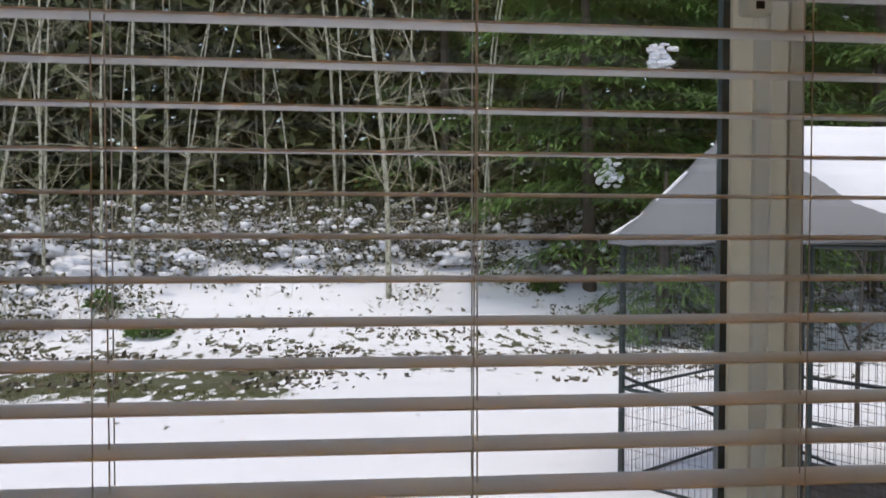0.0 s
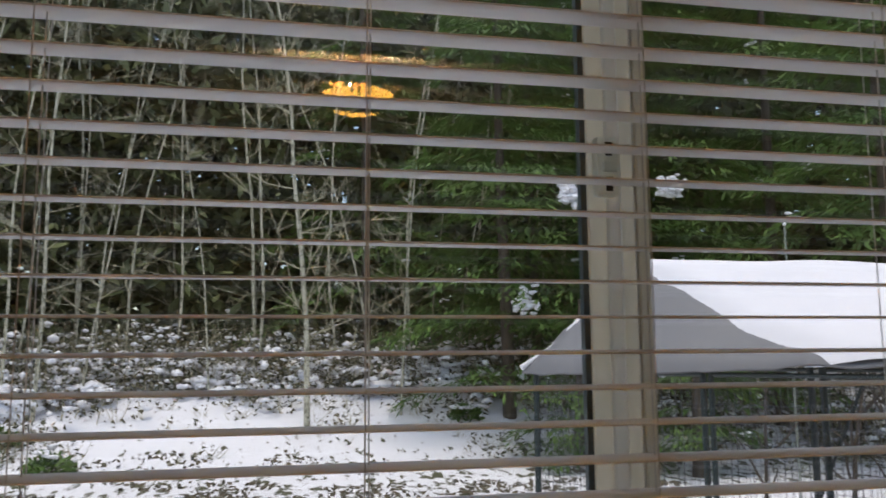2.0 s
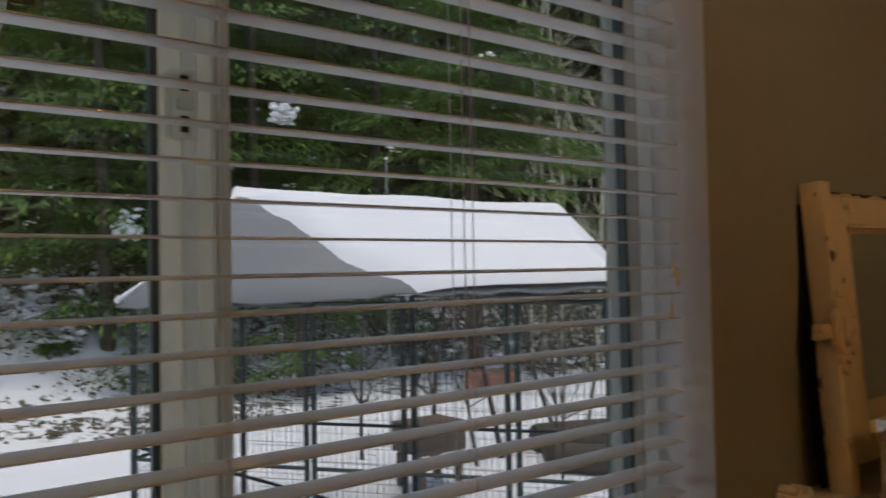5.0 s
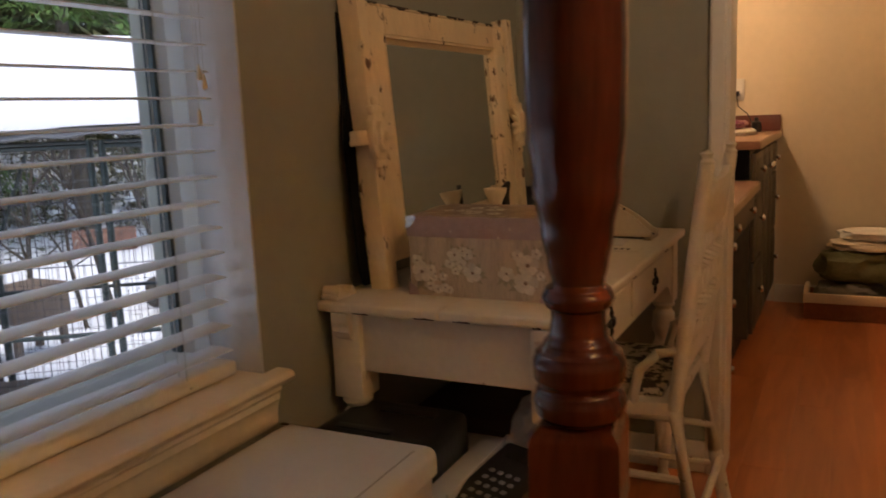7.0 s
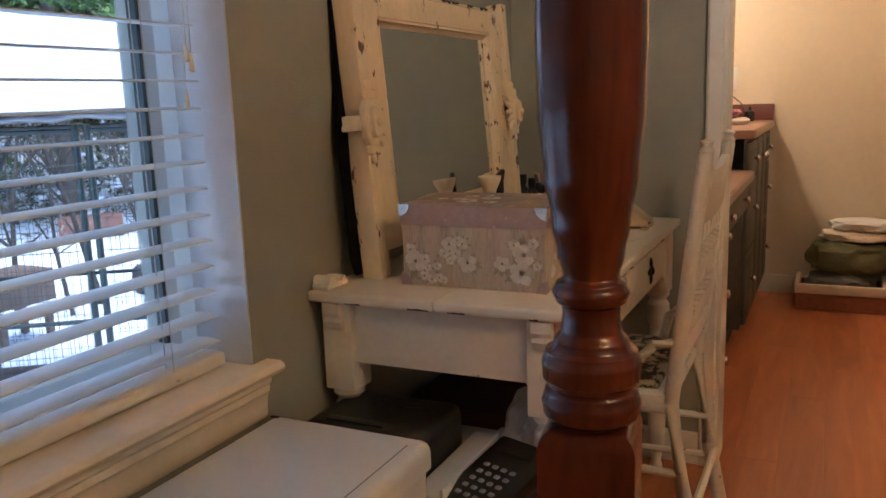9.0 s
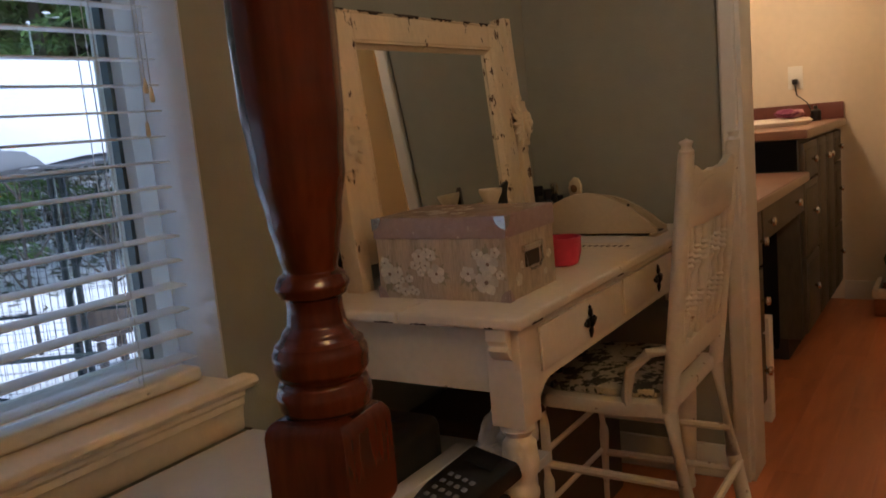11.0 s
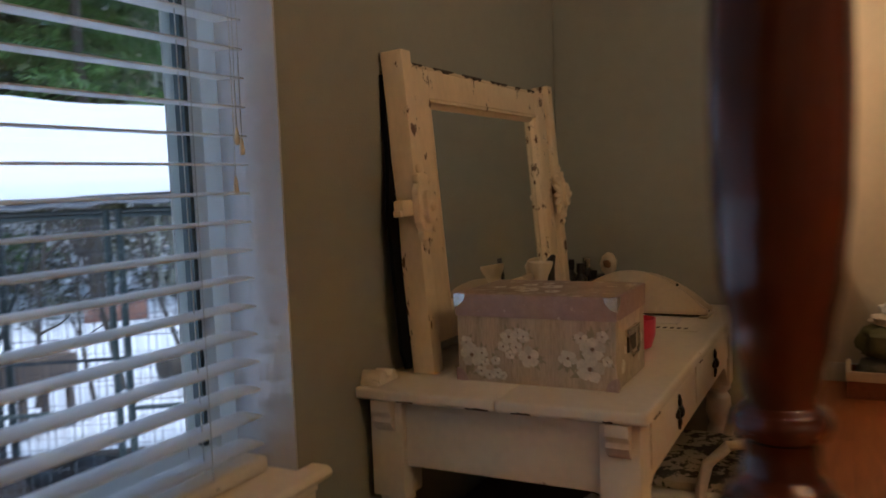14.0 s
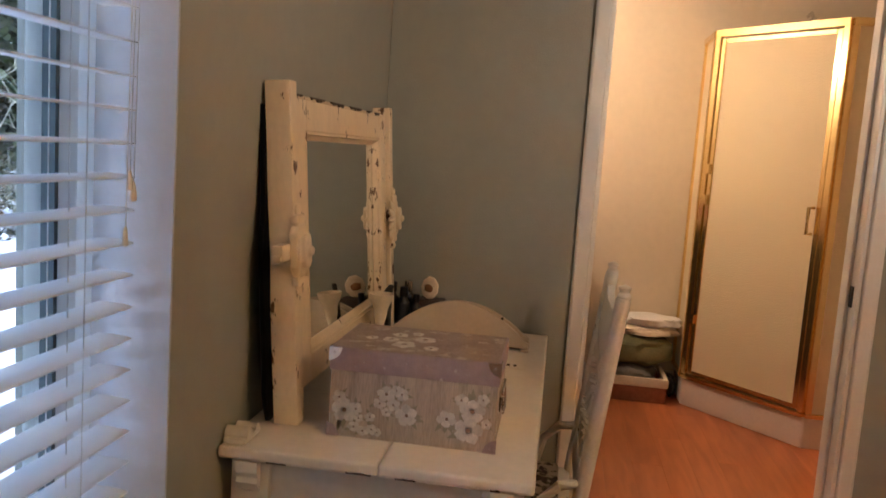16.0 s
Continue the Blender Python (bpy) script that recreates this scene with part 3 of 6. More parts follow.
def bevel_frame(x0, x1, z0, z1, w, yo, yi):
    bm = bmesh.new()
    o = [bm.verts.new(p) for p in ((x0, yo, z0), (x1, yo, z0), (x1, yo, z1), (x0, yo, z1))]
    i = [bm.verts.new(p) for p in ((x0 + w, yi, z0 + w), (x1 - w, yi, z0 + w), (x1 - w, yi, z1 - w), (x0 + w, yi, z1 - w))]
    b = [bm.verts.new(p) for p in ((x0, yi + 0.01, z0), (x1, yi + 0.01, z0), (x1, yi + 0.01, z1), (x0, yi + 0.01, z1))]
    for k in range(4):
        m = (k + 1) % 4
        bm.faces.new((o[k], o[m], i[m], i[k])), bm.faces.new((o[m], o[k], b[k], b[m])), bm.faces.new((i[k], i[m], b[m], b[k]))
    bmesh.ops.recalc_face_normals(bm, faces=bm.faces)
    return bm
mpart("inner_moulding", bevel_frame(0.110, MW - 0.110, 0.105, 0.528, 0.018, 0.008, 0.026), M_CREAM)
mpart("mirror_glass", box((0.120, 0.027, 0.115), (MW - 0.120, 0.030, 0.518)), M_MIRROR, label="silvered mirror glass")
for side, sx in ((0, 1), (MW, -1)):
    cx = side + sx * 0.014
    octo = [(-0.026, -0.030), (-0.014, -0.046), (0.014, -0.046), (0.026, -0.030), (0.026, 0.030), (0.014, 0.046), (-0.014, 0.046), (-0.026, 0.030)]
    carved = [prism([(cx + u, 0.315 + v) for u, v in octo], "y", -0.012, 0.004, 0.003), prism([(cx + u * 0.62, 0.315 + v * 0.66) for u, v in octo], "y", -0.024, -0.010, 0.003),
              box((cx - 0.019, -0.010, 0.361), (cx + 0.019, 0.004, 0.378), 0.004), box((cx - 0.017, -0.010, 0.252), (cx + 0.017, 0.004, 0.269), 0.004), blob((cx, -0.026, 0.315), (0.009, 0.008, 0.010), 4, 2, 0.1)]
    for k in range(7):
        a = radians(-66 + 22 * k)
        leaf = blob((0.034, 0, 0), (0.026, 0.007, 0.0058), k, 2, 0.12)
        carved.append(turned(leaf, Matrix.Translation((cx, -0.004, 0.315)) @ Matrix.Diagonal((sx, 1.0, 1.25, 1.0)) @ pose(0, 0, 0, 0, a * 57.29578, 0)))
    for dz in (-1, 1):
        carved.append(turned(lathe(smooth_profile([(0.004, -0.010), (0.010, -0.006), (0.011, 0.0), (0.007, 0.004), (0.0, 0.006)], 0.003), seg=14), Matrix.Translation((cx + sx * 0.004, -0.004, 0.315 + dz * 0.072)) @ pose(0, 0, 0, 90, 0, 0)))
    fused = mpart("rosette", join(*carved), M_CREAM, label="carved foliage rosette").modifiers.new("fuse", "REMESH")
    fused.mode, fused.voxel_size, fused.use_smooth_shade = "VOXEL", 0.0016, True
    mpart("hanger_peg", join(box((side - sx * 0.045 - 0.012, 0.004, 0.300), (side - sx * 0.045 + 0.012, 0.020, 0.312), 0.003), box((side - sx * 0.03 - 0.02, 0.002, 0.300), (side - sx * 0.03 + 0.02, 0.022, 0.330), 0.004)), M_CREAM, label="wooden side peg")

# ---- keepsake box ----
kb = thing("storage_box", "taupe paper-covered storage box printed with white blossoms, lidded", "box", at=(0.282, -0.303, DT))
BWX, BWY, BH = 0.205, 0.296, 0.158
part("body", box((0.003, -BWY / 2 + 0.003, 0.0), (BWX - 0.003, BWY / 2 - 0.003, BH - 0.02), 0.0015), M_BOX, kb)
part("lid", box((0, -BWY / 2, BH - 0.040), (BWX, BWY / 2, BH), 0.0015), M_LID, kb, "mauve speckled lid")
part("lid_top_print", box((0.004, -BWY / 2 + 0.004, BH), (BWX - 0.004, BWY / 2 - 0.004, BH + 0.0008)), M_LIDTOP, kb)
def flower(u, v, r, place, seed, leaf=False):
    """A printed five-petal blossom as thin paper-flat petals; place maps (u, v, height) onto the box."""
    bm = bmesh.new()
    rnd = random.Random(seed)
    rot = rnd.uniform(0, 6.28)
    squash = rnd.uniform(0.75, 1.0)
    for p in range(5):
        a0 = rot + p * 2 * math.pi / 5
        ring = []
        for i in range(9):
            b = math.pi * (i / 8 - 0.5) * 1.9
            pr = r * (0.62 + 0.38 * math.cos(b)) * rnd.uniform(0.93, 1.05)
            a = a0 + 0.70 * math.sin(b)
            ring.append(bm.verts.new(place(u + pr * math.cos(a), v + squash * pr * math.sin(a), 0.0005 + 0.0001 * p)))
        c = bm.verts.new(place(u, v, 0.0005 + 0.0001 * p))
        for i in range(8):
            bm.faces.new((c, ring[i], ring[i + 1]))
    return bm
def leaves(u, v, r, place, seed):
    """Printed leaf shapes peeping out round a blossom."""
    bm = bmesh.new()
    rnd = random.Random(seed)
    for _ in range(4):
        a = rnd.uniform(0, 6.283)
        c, s_ = math.cos(a), math.sin(a)
        L, w = r * rnd.uniform(1.3, 1.8), r * 0.22
        pts = [(0.3 * L, 0), (0.6 * L, w), (L, 0), (0.6 * L, -w)]
        q = [(u + x * c - y * s_, v + x * s_ + y * c) for x, y in pts]
        if all(0.004 < b < 0.116 and abs(a_) < 0.143 for a_, b in q):
            bm.faces.new([bm.verts.new(place(a_, b, 0.0003)) for a_, b in q])
    if not bm.faces:
        bm.faces.new([bm.verts.new(place(u + dx, v + dy, 0.0003)) for dx, dy in ((-r * 0.5, 0), (0, r * 0.4), (r * 0.5, 0), (0, -r * 0.4))])
    return bm
def eye(u, v, r, place):
    bm = bmesh.new()
    ring = [bm.verts.new(place(u + r * math.cos(a * 0.785), v + r * math.sin(a * 0.785), 0.0013)) for a in range(8)]
    bm.faces.new(ring)
    return bm
def on_front(u, v, h):
    return (0.003 - h, u, v)
def on_side(u, v, h):
    return (u, -BWY / 2 + 0.003 - h, v)
def on_top(u, v, h):
    return (u, v, BH + 0.001 + h)
front_fl = [(0.118, 0.048, 0.019), (0.098, 0.052, 0.010), (0.128, 0.070, 0.010), (0.072, 0.040, 0.008), (0.045, 0.084, 0.014), (0.032, 0.066, 0.010), (0.018, 0.086, 0.010), (0.056, 0.066, 0.010), (0.008, 0.050, 0.016), (0.044, 0.052, 0.008),
            (-0.062, 0.052, 0.014), (-0.105, 0.070, 0.019), (-0.100, 0.036, 0.021), (-0.085, 0.088, 0.010), (-0.122, 0.092, 0.009), (0.100, 0.020, 0.010), (0.084, 0.014, 0.009), (0.068, 0.018, 0.008), (0.092, 0.036, 0.007), (-0.130, 0.050, 0.008), (0.058, 0.014, 0.007), (0.028, 0.092, 0.008)]
for i, (u, v, r) in enumerate(front_fl):
    r *= 1.28
    part("printed_leaf", leaves(u, v, r, on_front, 500 + i), M_LEAFPRINT, kb, "printed olive leaves", False)
    f = part("printed_blossom", flower(u, v, r, on_front, i), M_PETAL, kb, "printed white blossom", False)
    part("blossom_eye", eye(u, v, r * 0.16, on_front), M_PETAL_EYE, f, "", False)
for i, (u, v, r) in enumerate([(0.045, 0.035, 0.014), (0.175, 0.062, 0.012), (0.155, 0.030, 0.010), (0.060, 0.060, 0.009)]):
    part("printed_blossom", flower(u, v, r, on_side, 40 + i), M_PETAL, kb, "printed white blossom", False)
for i, (u, v, r) in enumerate([(0.06, 0.03, 0.026), (0.11, 0.00, 0.024), (0.09, 0.06, 0.020), (0.05, -0.02, 0.018), (0.13, 0.05, 0.018), (0.15, 0.02, 0.014), (0.09, 0.095, 0.014)]):
    f = part("printed_blossom", flower(u, v, r, on_top, 60 + i), M_PETAL, kb, "printed white blossom", False)
    part("blossom_eye", eye(u, v, r * 0.2, on_top), M_PETAL_EYE, f, "", False)
for y, s in ((-BWY / 2, 1), (BWY / 2, -1)):
    for z0, sz in ((BH, -1), (0.0, 1)):
        tri = [(y - s * 0.0012, z0 + sz * -0.001), (y + s * 0.022, z0), (y + s * 0.018, z0 + sz * 0.012), (y + s * 0.010, z0 + sz * 0.020), (y - s * 0.0012, z0 + sz * 0.024)]
        tri2 = [(0.022, z0), (0.018, z0 + sz * 0.012), (0.010, z0 + sz * 0.020), (-0.001, z0 + sz * 0.024), (-0.001, z0)]
        off = 0.0 if sz < 0 else 0.003
        part("corner_guard", join(prism(tri, "x", off - 0.0015, off + 0.0004), prism(tri2, "y", y + s * (off - 0.0015), y + s * (off + 0.0004)), blob((off - 0.002, y + s * 0.009, z0 + sz * 0.009), (0.0015, 0.0025, 0.0025), 1, 1)),
             M_METAL if sz < 0 else M_LID, kb, "riveted metal corner guard" if sz < 0 else "")
hold = [(0.07, -BWY / 2 - 0.002, 0.088), (0.07, -BWY / 2 - 0.004, 0.060), (0.085, -BWY / 2 - 0.005, 0.047), (0.12, -BWY / 2 - 0.005, 0.047), (0.135, -BWY / 2 - 0.004, 0.060), (0.135, -BWY / 2 - 0.002, 0.088)]
part("label_holder", join(box((0.062, -BWY / 2 - 0.004, 0.082), (0.143, -BWY / 2 + 0.003, 0.095), 0.002), tube(hold, 0.0025, 6)), M_METAL, kb, "metal pull with card slot")
part("label_card", box((0.075, -BWY / 2 + 0.0005, 0.052), (0.130, -BWY / 2 + 0.003, 0.083)), M_DARKGAP, kb)

# ---- small things on the desk ----
def cup(name, label, category, at, prof, material):
    t = thing(name, label, category, at=at)
    part("cup_wall", lathe(prof, seg=24), material, t)
    return t
cup("pink_tub", "pink translucent plastic tub standing behind the box", "tub", (0.645, -0.392, DT), [(0.026, 0.0), (0.033, 0.004), (0.041, 0.030), (0.042, 0.060), (0.043, 0.063), (0.040, 0.063), (0.039, 0.030), (0.030, 0.006), (0.0, 0.005)], M_PINK)
card = thing("paper_card", "plain cream card sticking out of the letter caddy", "paper", at=(0.985, -0.335, DT))
part("sheet", turned(box((-0.05, -0.085, 0.0), (0.05, 0.085, 0.0015)), pose(0, 0, 0, 0, 0, 3)), M_PAPER, card, smooth=False)
note = thing("desk_lettering", "small dark lettering printed on a cream strip", "paper", at=(0.885, -0.37, DT))
part("strip", box((-0.030, -0.11, 0.0), (0.030, 0.10, 0.0008)), M_DESK, note, smooth=False)
for i in range(8):
    part("letter_bar", box((-0.009, -0.085 + 0.016 * i, 0.0009), (0.009, -0.077 + 0.016 * i, 0.0013)), M_DARKGAP, note, smooth=False)
for i, (x, y, h, r) in enumerate(((1.19, -0.075, 0.128, 0.024), (1.205, -0.120, 0.132, 0.019), (1.165, -0.115, 0.120, 0.020), (1.175, -0.150, 0.100, 0.016))):
    bt = thing("dark_bottle", "black plastic toiletry bottle beside the mirror", "bottle", "bottles beside the mirror", (x, y, DT))
    part("bottle_body", lathe(smooth_profile([(r * 0.9, 0.0), (r, 0.004), (r, h * 0.62), (r * 0.5, h * 0.74), (r * 0.45, h * 0.78)]), seg=18), M_BLACK, bt)
    part("cap", lathe([(r * 0.55, h * 0.78), (r * 0.6, h * 0.8), (r * 0.58, h), (r * 0.3, h * 1.01)], seg=14), M_BLACK if i != 1 else M_METAL, bt)
clip = thing("hair_claw", "black arched hair claw before the mirror, with a cone for its reflection", "hair clip", at=(0.862, -0.126, DT))
half = [(-0.030, 0.0), (-0.031, 0.070), (-0.026, 0.115), (-0.012, 0.150), (0.022, 0.172), (0.026, 0.166), (0.020, 0.140), (0.022, 0.085), (0.026, 0.0), (0.012, 0.0), (0.008, 0.080), (0.0, 0.118), (-0.008, 0.118), (-0.015, 0.075), (-0.016, 0.0)]
part("claw", turned(prism(half, "y", -0.006, 0.006, 0.0015), pose(0, 0, 0, 0, 0, -22)), M_BLACK, clip)
# Pale cone imitates the bright reflection left of the claw.
part("reflection_cone", turned(lathe(smooth_profile([(0.008, 0.0), (0.010, 0.080), (0.016, 0.115), (0.030, 0.160), (0.028, 0.160), (0.012, 0.112), (0.0, 0.105)]), seg=18), Matrix.Translation((-0.048, 0.0, 0.0))), M_LINER, clip, "pale cream cone standing in for a reflection")
# letter caddy: an arched board over a slot
cad = thing("letter_caddy", "cream arched letter caddy across the desk, tan with painted-in shade", "letter holder", at=(1.04, -0.285, DT))
ARC = [(-0.19, 0.007), (-0.19, 0.020), (-0.176, 0.028)] + [(-0.176 + 0.352 * i / 20, 0.028 + 0.088 * math.sin(math.pi * i / 20) ** 0.85) for i in range(1, 20)] + [(0.176, 0.028), (0.19, 0.020), (0.19, 0.007)]
part("arched_front", prism(ARC, "x", 0.0, 0.014, 0.002), M_CADDY, cad)
part("back_board", prism([(y, z * 0.9) for y, z in ARC], "x", 0.075, 0.087, 0.002), M_CADDY, cad)
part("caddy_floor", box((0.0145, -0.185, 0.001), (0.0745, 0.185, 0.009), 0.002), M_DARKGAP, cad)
for y in (-0.182, 0.182):
    part("foot", box((-0.012, y - 0.010, 0.0), (0.086, y + 0.010, 0.0068), 0.002), M_CADDY, cad)
part("screw", blob((-0.001, -0.118, 0.082), (0.003, 0.004, 0.004), 1, 1), M_BLACKIRON, cad)
M_SHELL = mat("pale_shell", (0.80, 0.66, 0.46), 0.5, var=0.2, scale=40)
M_SHELLEYE = mat("brown_shell_centre", (0.30, 0.14, 0.05), 0.5, var=0.3, scale=60)
jar = thing("dark_box", "small dark wooden box behind the letter caddy", "box", at=(1.225, -0.178, DT))
part("box_body", box((-0.03, -0.045, 0.0), (0.03, 0.045, 0.082), 0.004), M_DARKGAP, jar)
disc = thing("shell_slice", "pale round slice with a brown centre propped upright", "ornament", at=(1.222, -0.178, DT + 0.082))
tip = Matrix.Translation((0.0, 0.0, 0.031)) @ pose(0, 0, 0, 0, 90, -28)
sl = [(0.0, -0.004), (0.022, -0.005), (0.031, -0.002), (0.033, 0.002), (0.029, 0.006), (0.018, 0.007), (0.0, 0.007)]
rim = lathe(sl, seg=28)
for v in rim.verts:
    a = math.atan2(v.co.y, v.co.x)
    k = 1 + 0.035 * math.sin(9 * a) + 0.05 * math.sin(2 * a)
    v.co.x, v.co.y = v.co.x * k, v.co.y * k * 0.93
part("rim", turned(rim, tip), M_SHELL, disc)
part("centre", turned(blob((0, 0, -0.005), (0.012, 0.016, 0.003), 3, 2, 0.4), tip), M_SHELLEYE, disc, "brown veined centre")

# ---- pressed-back chair ----
ch = thing("wooden_chair", "white painted pressed-back chair with printed seat pushed under the desk", "chair", at=(0.842, -0.610, 0))
CW = 0.190
for s in (-1, 1):
    pth = [(s * CW * 0.95, -0.075, 0.0), (s * CW * 0.98, -0.035, 0.20), (s * CW, 0.0, 0.44), (s * CW, -0.03, 0.70), (s * CW * 1.02, -0.062, 0.985)]
    part("back_post", tube(pth, 0.0185, 12, 0.88), M_CHAIR, ch)
    part("finial", lathe(smooth_profile([(0.012, 0.0), (0.015, 0.008), (0.010, 0.016), (0.014, 0.026), (0.0, 0.034)], 0.002), (s * CW * 1.02, -0.063, 0.982), 14), M_CHAIR, ch)
    part("front_leg", lathe(smooth_profile([(0.011, 0.0), (0.014, 0.03), (0.018, 0.15), (0.022, 0.22), (0.014, 0.25), (0.020, 0.28), (0.019, 0.36), (0.014, 0.40), (0.020, 0.43)]), (s * 0.175, 0.315, 0.0), 14), M_CHAIR, ch)
    for z in (0.16, 0.27):
        part("side_stretcher", tube([(s * CW * 0.97, -0.03, z), (s * 0.175, 0.315, z)], 0.010, 8), M_CHAIR, ch)
    part("hip_arm", tube([(s * CW, -0.012, 0.58), (s * (CW + 0.012), 0.035, 0.57), (s * (CW + 0.016), 0.075, 0.53), (s * (CW + 0.014), 0.090, 0.47), (s * (CW + 0.004), 0.085, 0.43)], 0.012, 8), M_CHAIR, ch, "bent hip rail")
for z in (0.17, 0.30):
    part("front_stretcher", tube([(-0.175, 0.315, z), (0.175, 0.315, z)], 0.011, 8), M_CHAIR, ch)
part("back_stretcher", tube([(-CW, -0.05, 0.18), (CW, -0.05, 0.18)], 0.010, 8), M_CHAIR, ch)
seat = [(-0.20, 0.0), (0.20, 0.0), (0.215, 0.12), (0.21, 0.28), (0.17, 0.345), (0.0, 0.36), (-0.17, 0.345), (-0.21, 0.28), (-0.215, 0.12)]
part("seat_frame", prism(seat, "z", 0.425, 0.458, 0.008), M_CHAIR, ch)
M_SEAT = mat("printed_seat_cloth", (0.50, 0.44, 0.33), 0.85, var=0.1, scale=20, second=(0.05, 0.045, 0.04), second_at=0.50, second_scale=24, second_soft=0.04, bump=0.3)
cush = part("seat_pad", prism([(x * 0.86, 0.03 + y * 0.86) for x, y in seat], "z", 0.457, 0.478, 0.009), M_SEAT, ch, "cream pad printed with dark lettering")
crest = [(-CW, 0.835), (-CW, 0.950)] + [(-CW + 2 * CW * i / 16, 0.950 - 0.012 * math.sin(math.pi * i / 16) + (0.010, 0.012, 0.006, 0)[min(i - 1, 15 - i, 3)] + 0.004 * (i % 8 == 0)) for i in range(1, 16)] + [(CW, 0.950), (CW, 0.835)] + [(CW - 2 * CW * i / 8, 0.835 - 0.012 * math.sin(math.pi * i / 8)) for i in range(1, 8)]
shear = Matrix(((1, 0, 0, 0), (0, 1, -0.115, 0.05), (0, 0, 1, 0), (0, 0, 0, 1)))
part("crest_rail", turned(prism(crest, "y", -0.009, 0.009, 0.003), shear), M_CHAIR, ch, "pressed carved crest rail")
part("carved_panel", turned(prism([(CW * 0.78 * math.cos(a * 0.2618), 0.893 + 0.034 * math.sin(a * 0.2618)) for a in range(24)], "y", -0.0105, -0.0085, 0.0008), shear), M_CHAIR, ch, "pressed oval relief")
part("lower_rail", turned(prism([(-CW, 0.515), (-CW, 0.575), (CW, 0.575), (CW, 0.515)], "y", -0.009, 0.009, 0.003), shear), M_CHAIR, ch)
for i in range(6):
    x = -0.135 + 0.054 * i
    prof = [(0.007, 0.575), (0.010, 0.60), (0.012, 0.625)]
    for base in (0.640, 0.745):
        for k in range(4):
            prof += [(0.0145, base + 0.012 * k), (0.0095, base + 0.006 + 0.012 * k)]
        prof += [(0.012, base + 0.058), (0.008, base + 0.085)]
    prof += [(0.007, 0.838)]
    part("spindle", turned(lathe(prof, (x, 0, 0), 10), shear), M_CHAIR, ch, "turned ringed spindle")
part("splat", turned(prism([(-0.022, 0.57), (-0.03, 0.66), (-0.018, 0.72), (-0.022, 0.83), (0.022, 0.83), (0.018, 0.72), (0.03, 0.66), (0.022, 0.57)], "y", -0.007, 0.007, 0.002), shear), M_CHAIR, ch)

# ---- machines below the window ----
cart = thing("low_table", "low white table below the window carrying office machines", "table", at=(0.0, 0, 0))
part("table_top", box((-0.62, -0.44, 0.398), (0.42, -0.02, 0.42), 0.004), M_PRINTER, cart)
for x in (-0.58, 0.38):
    for y in (-0.40, -0.06):
        part("leg", box((x - 0.018, y - 0.018, 0), (x + 0.018, y + 0.018, 0.398), 0.003), M_PRINTER, cart)
pr_ = thing("printer", "pale grey office printer with a flat rounded lid", "printer", at=(0, 0, 0))
part("body", box((-0.46, -0.335, 0.42), (0.012, -0.042, 0.525), 0.012, 3), M_PRINTER, pr_)
lidb = box((-0.47, -0.345, 0.527), (0.020, -0.030, 0.572))
bmesh.ops.bevel(lidb, geom=[e for e in lidb.edges if min(v.co.z for v in e.verts) > 0.56 or abs(e.verts[0].co.z - e.verts[1].co.z) > 0.02], offset=0.022, segments=5, affect="EDGES", profile=0.55)
part("lid", lidb, M_PRINTER, pr_, "flat pale grey lid with a hinge seam")
part("hinge_notch", box((-0.002, -0.05, 0.5716), (0.004, -0.035, 0.5735)), M_DARKGAP, pr_)
part("lid_seam", box((-0.42, -0.318, 0.5716), (-0.02, -0.3155, 0.5724)), M_GREYKEY, pr_)
case = thing("black_case", "black rounded plastic case under the desk edge", "case", at=(0, 0, 0))
part("case_shell", box((0.07, -0.285, 0.42), (0.275, -0.035, 0.535), 0.03, 4), M_BLACK, case)
part("case_ridge", box((0.10, -0.20, 0.534), (0.12, -0.08, 0.539), 0.002), M_BLACK, case)
part("case_ridge", box((0.20, -0.24, 0.534), (0.225, -0.12, 0.539), 0.002), M_BLACK, case)
tray = thing("paper_tray", "pale grey plastic tray with a raised rim", "tray", at=(0, 0, 0))
part("tray_floor", box((0.03, -0.345, 0.42), (0.31, -0.289, 0.462), 0.006), M_PRINTER, tray)
part("tray_rim", box((0.03, -0.352, 0.42), (0.31, -0.3455, 0.478), 0.002), M_PRINTER, tray)
ph = thing("desk_phone", "black push-button desk phone tilted on its stand", "phone", at=(0.085, -0.408, 0.42))
tilt = Matrix.Translation((0, 0, 0.045)) @ pose(0, 0, 0, 0, -17, -20)
part("phone_body", turned(join(box((-0.11, -0.062, -0.022), (0.12, 0.062, 0.010), 0.008), ), tilt), M_BLACK, ph)
part("phone_foot", turned(box((-0.10, -0.05, 0.0), (0.10, 0.05, 0.03), 0.006), pose(0, 0, 0, 0, 0, -20)), M_BLACK, ph)
for i in range(5):
    for j in range(4):
        part("key", turned(box((-0.040 + 0.019 * i, -0.032 + 0.0195 * j, 0.009), (-0.031 + 0.019 * i, -0.020 + 0.0195 * j, 0.0125), 0.002, 1), tilt), M_GREYKEY, ph)
part("phone_screen", turned(box((0.078, -0.035, 0.009), (0.108, 0.035, 0.013), 0.002), tilt), M_BLACK, ph)
# Chest is added to deepen the dark below the desk top.
chest = thing("added_dark_chest", "dark wooden chest added to darken the space under the desk", "chest", at=(0.82, -0.17, 0))
part("chest_body", box((-0.33, -0.13, 0.0), (0.33, 0.13, 0.40), 0.006), M_DARKGAP, chest)
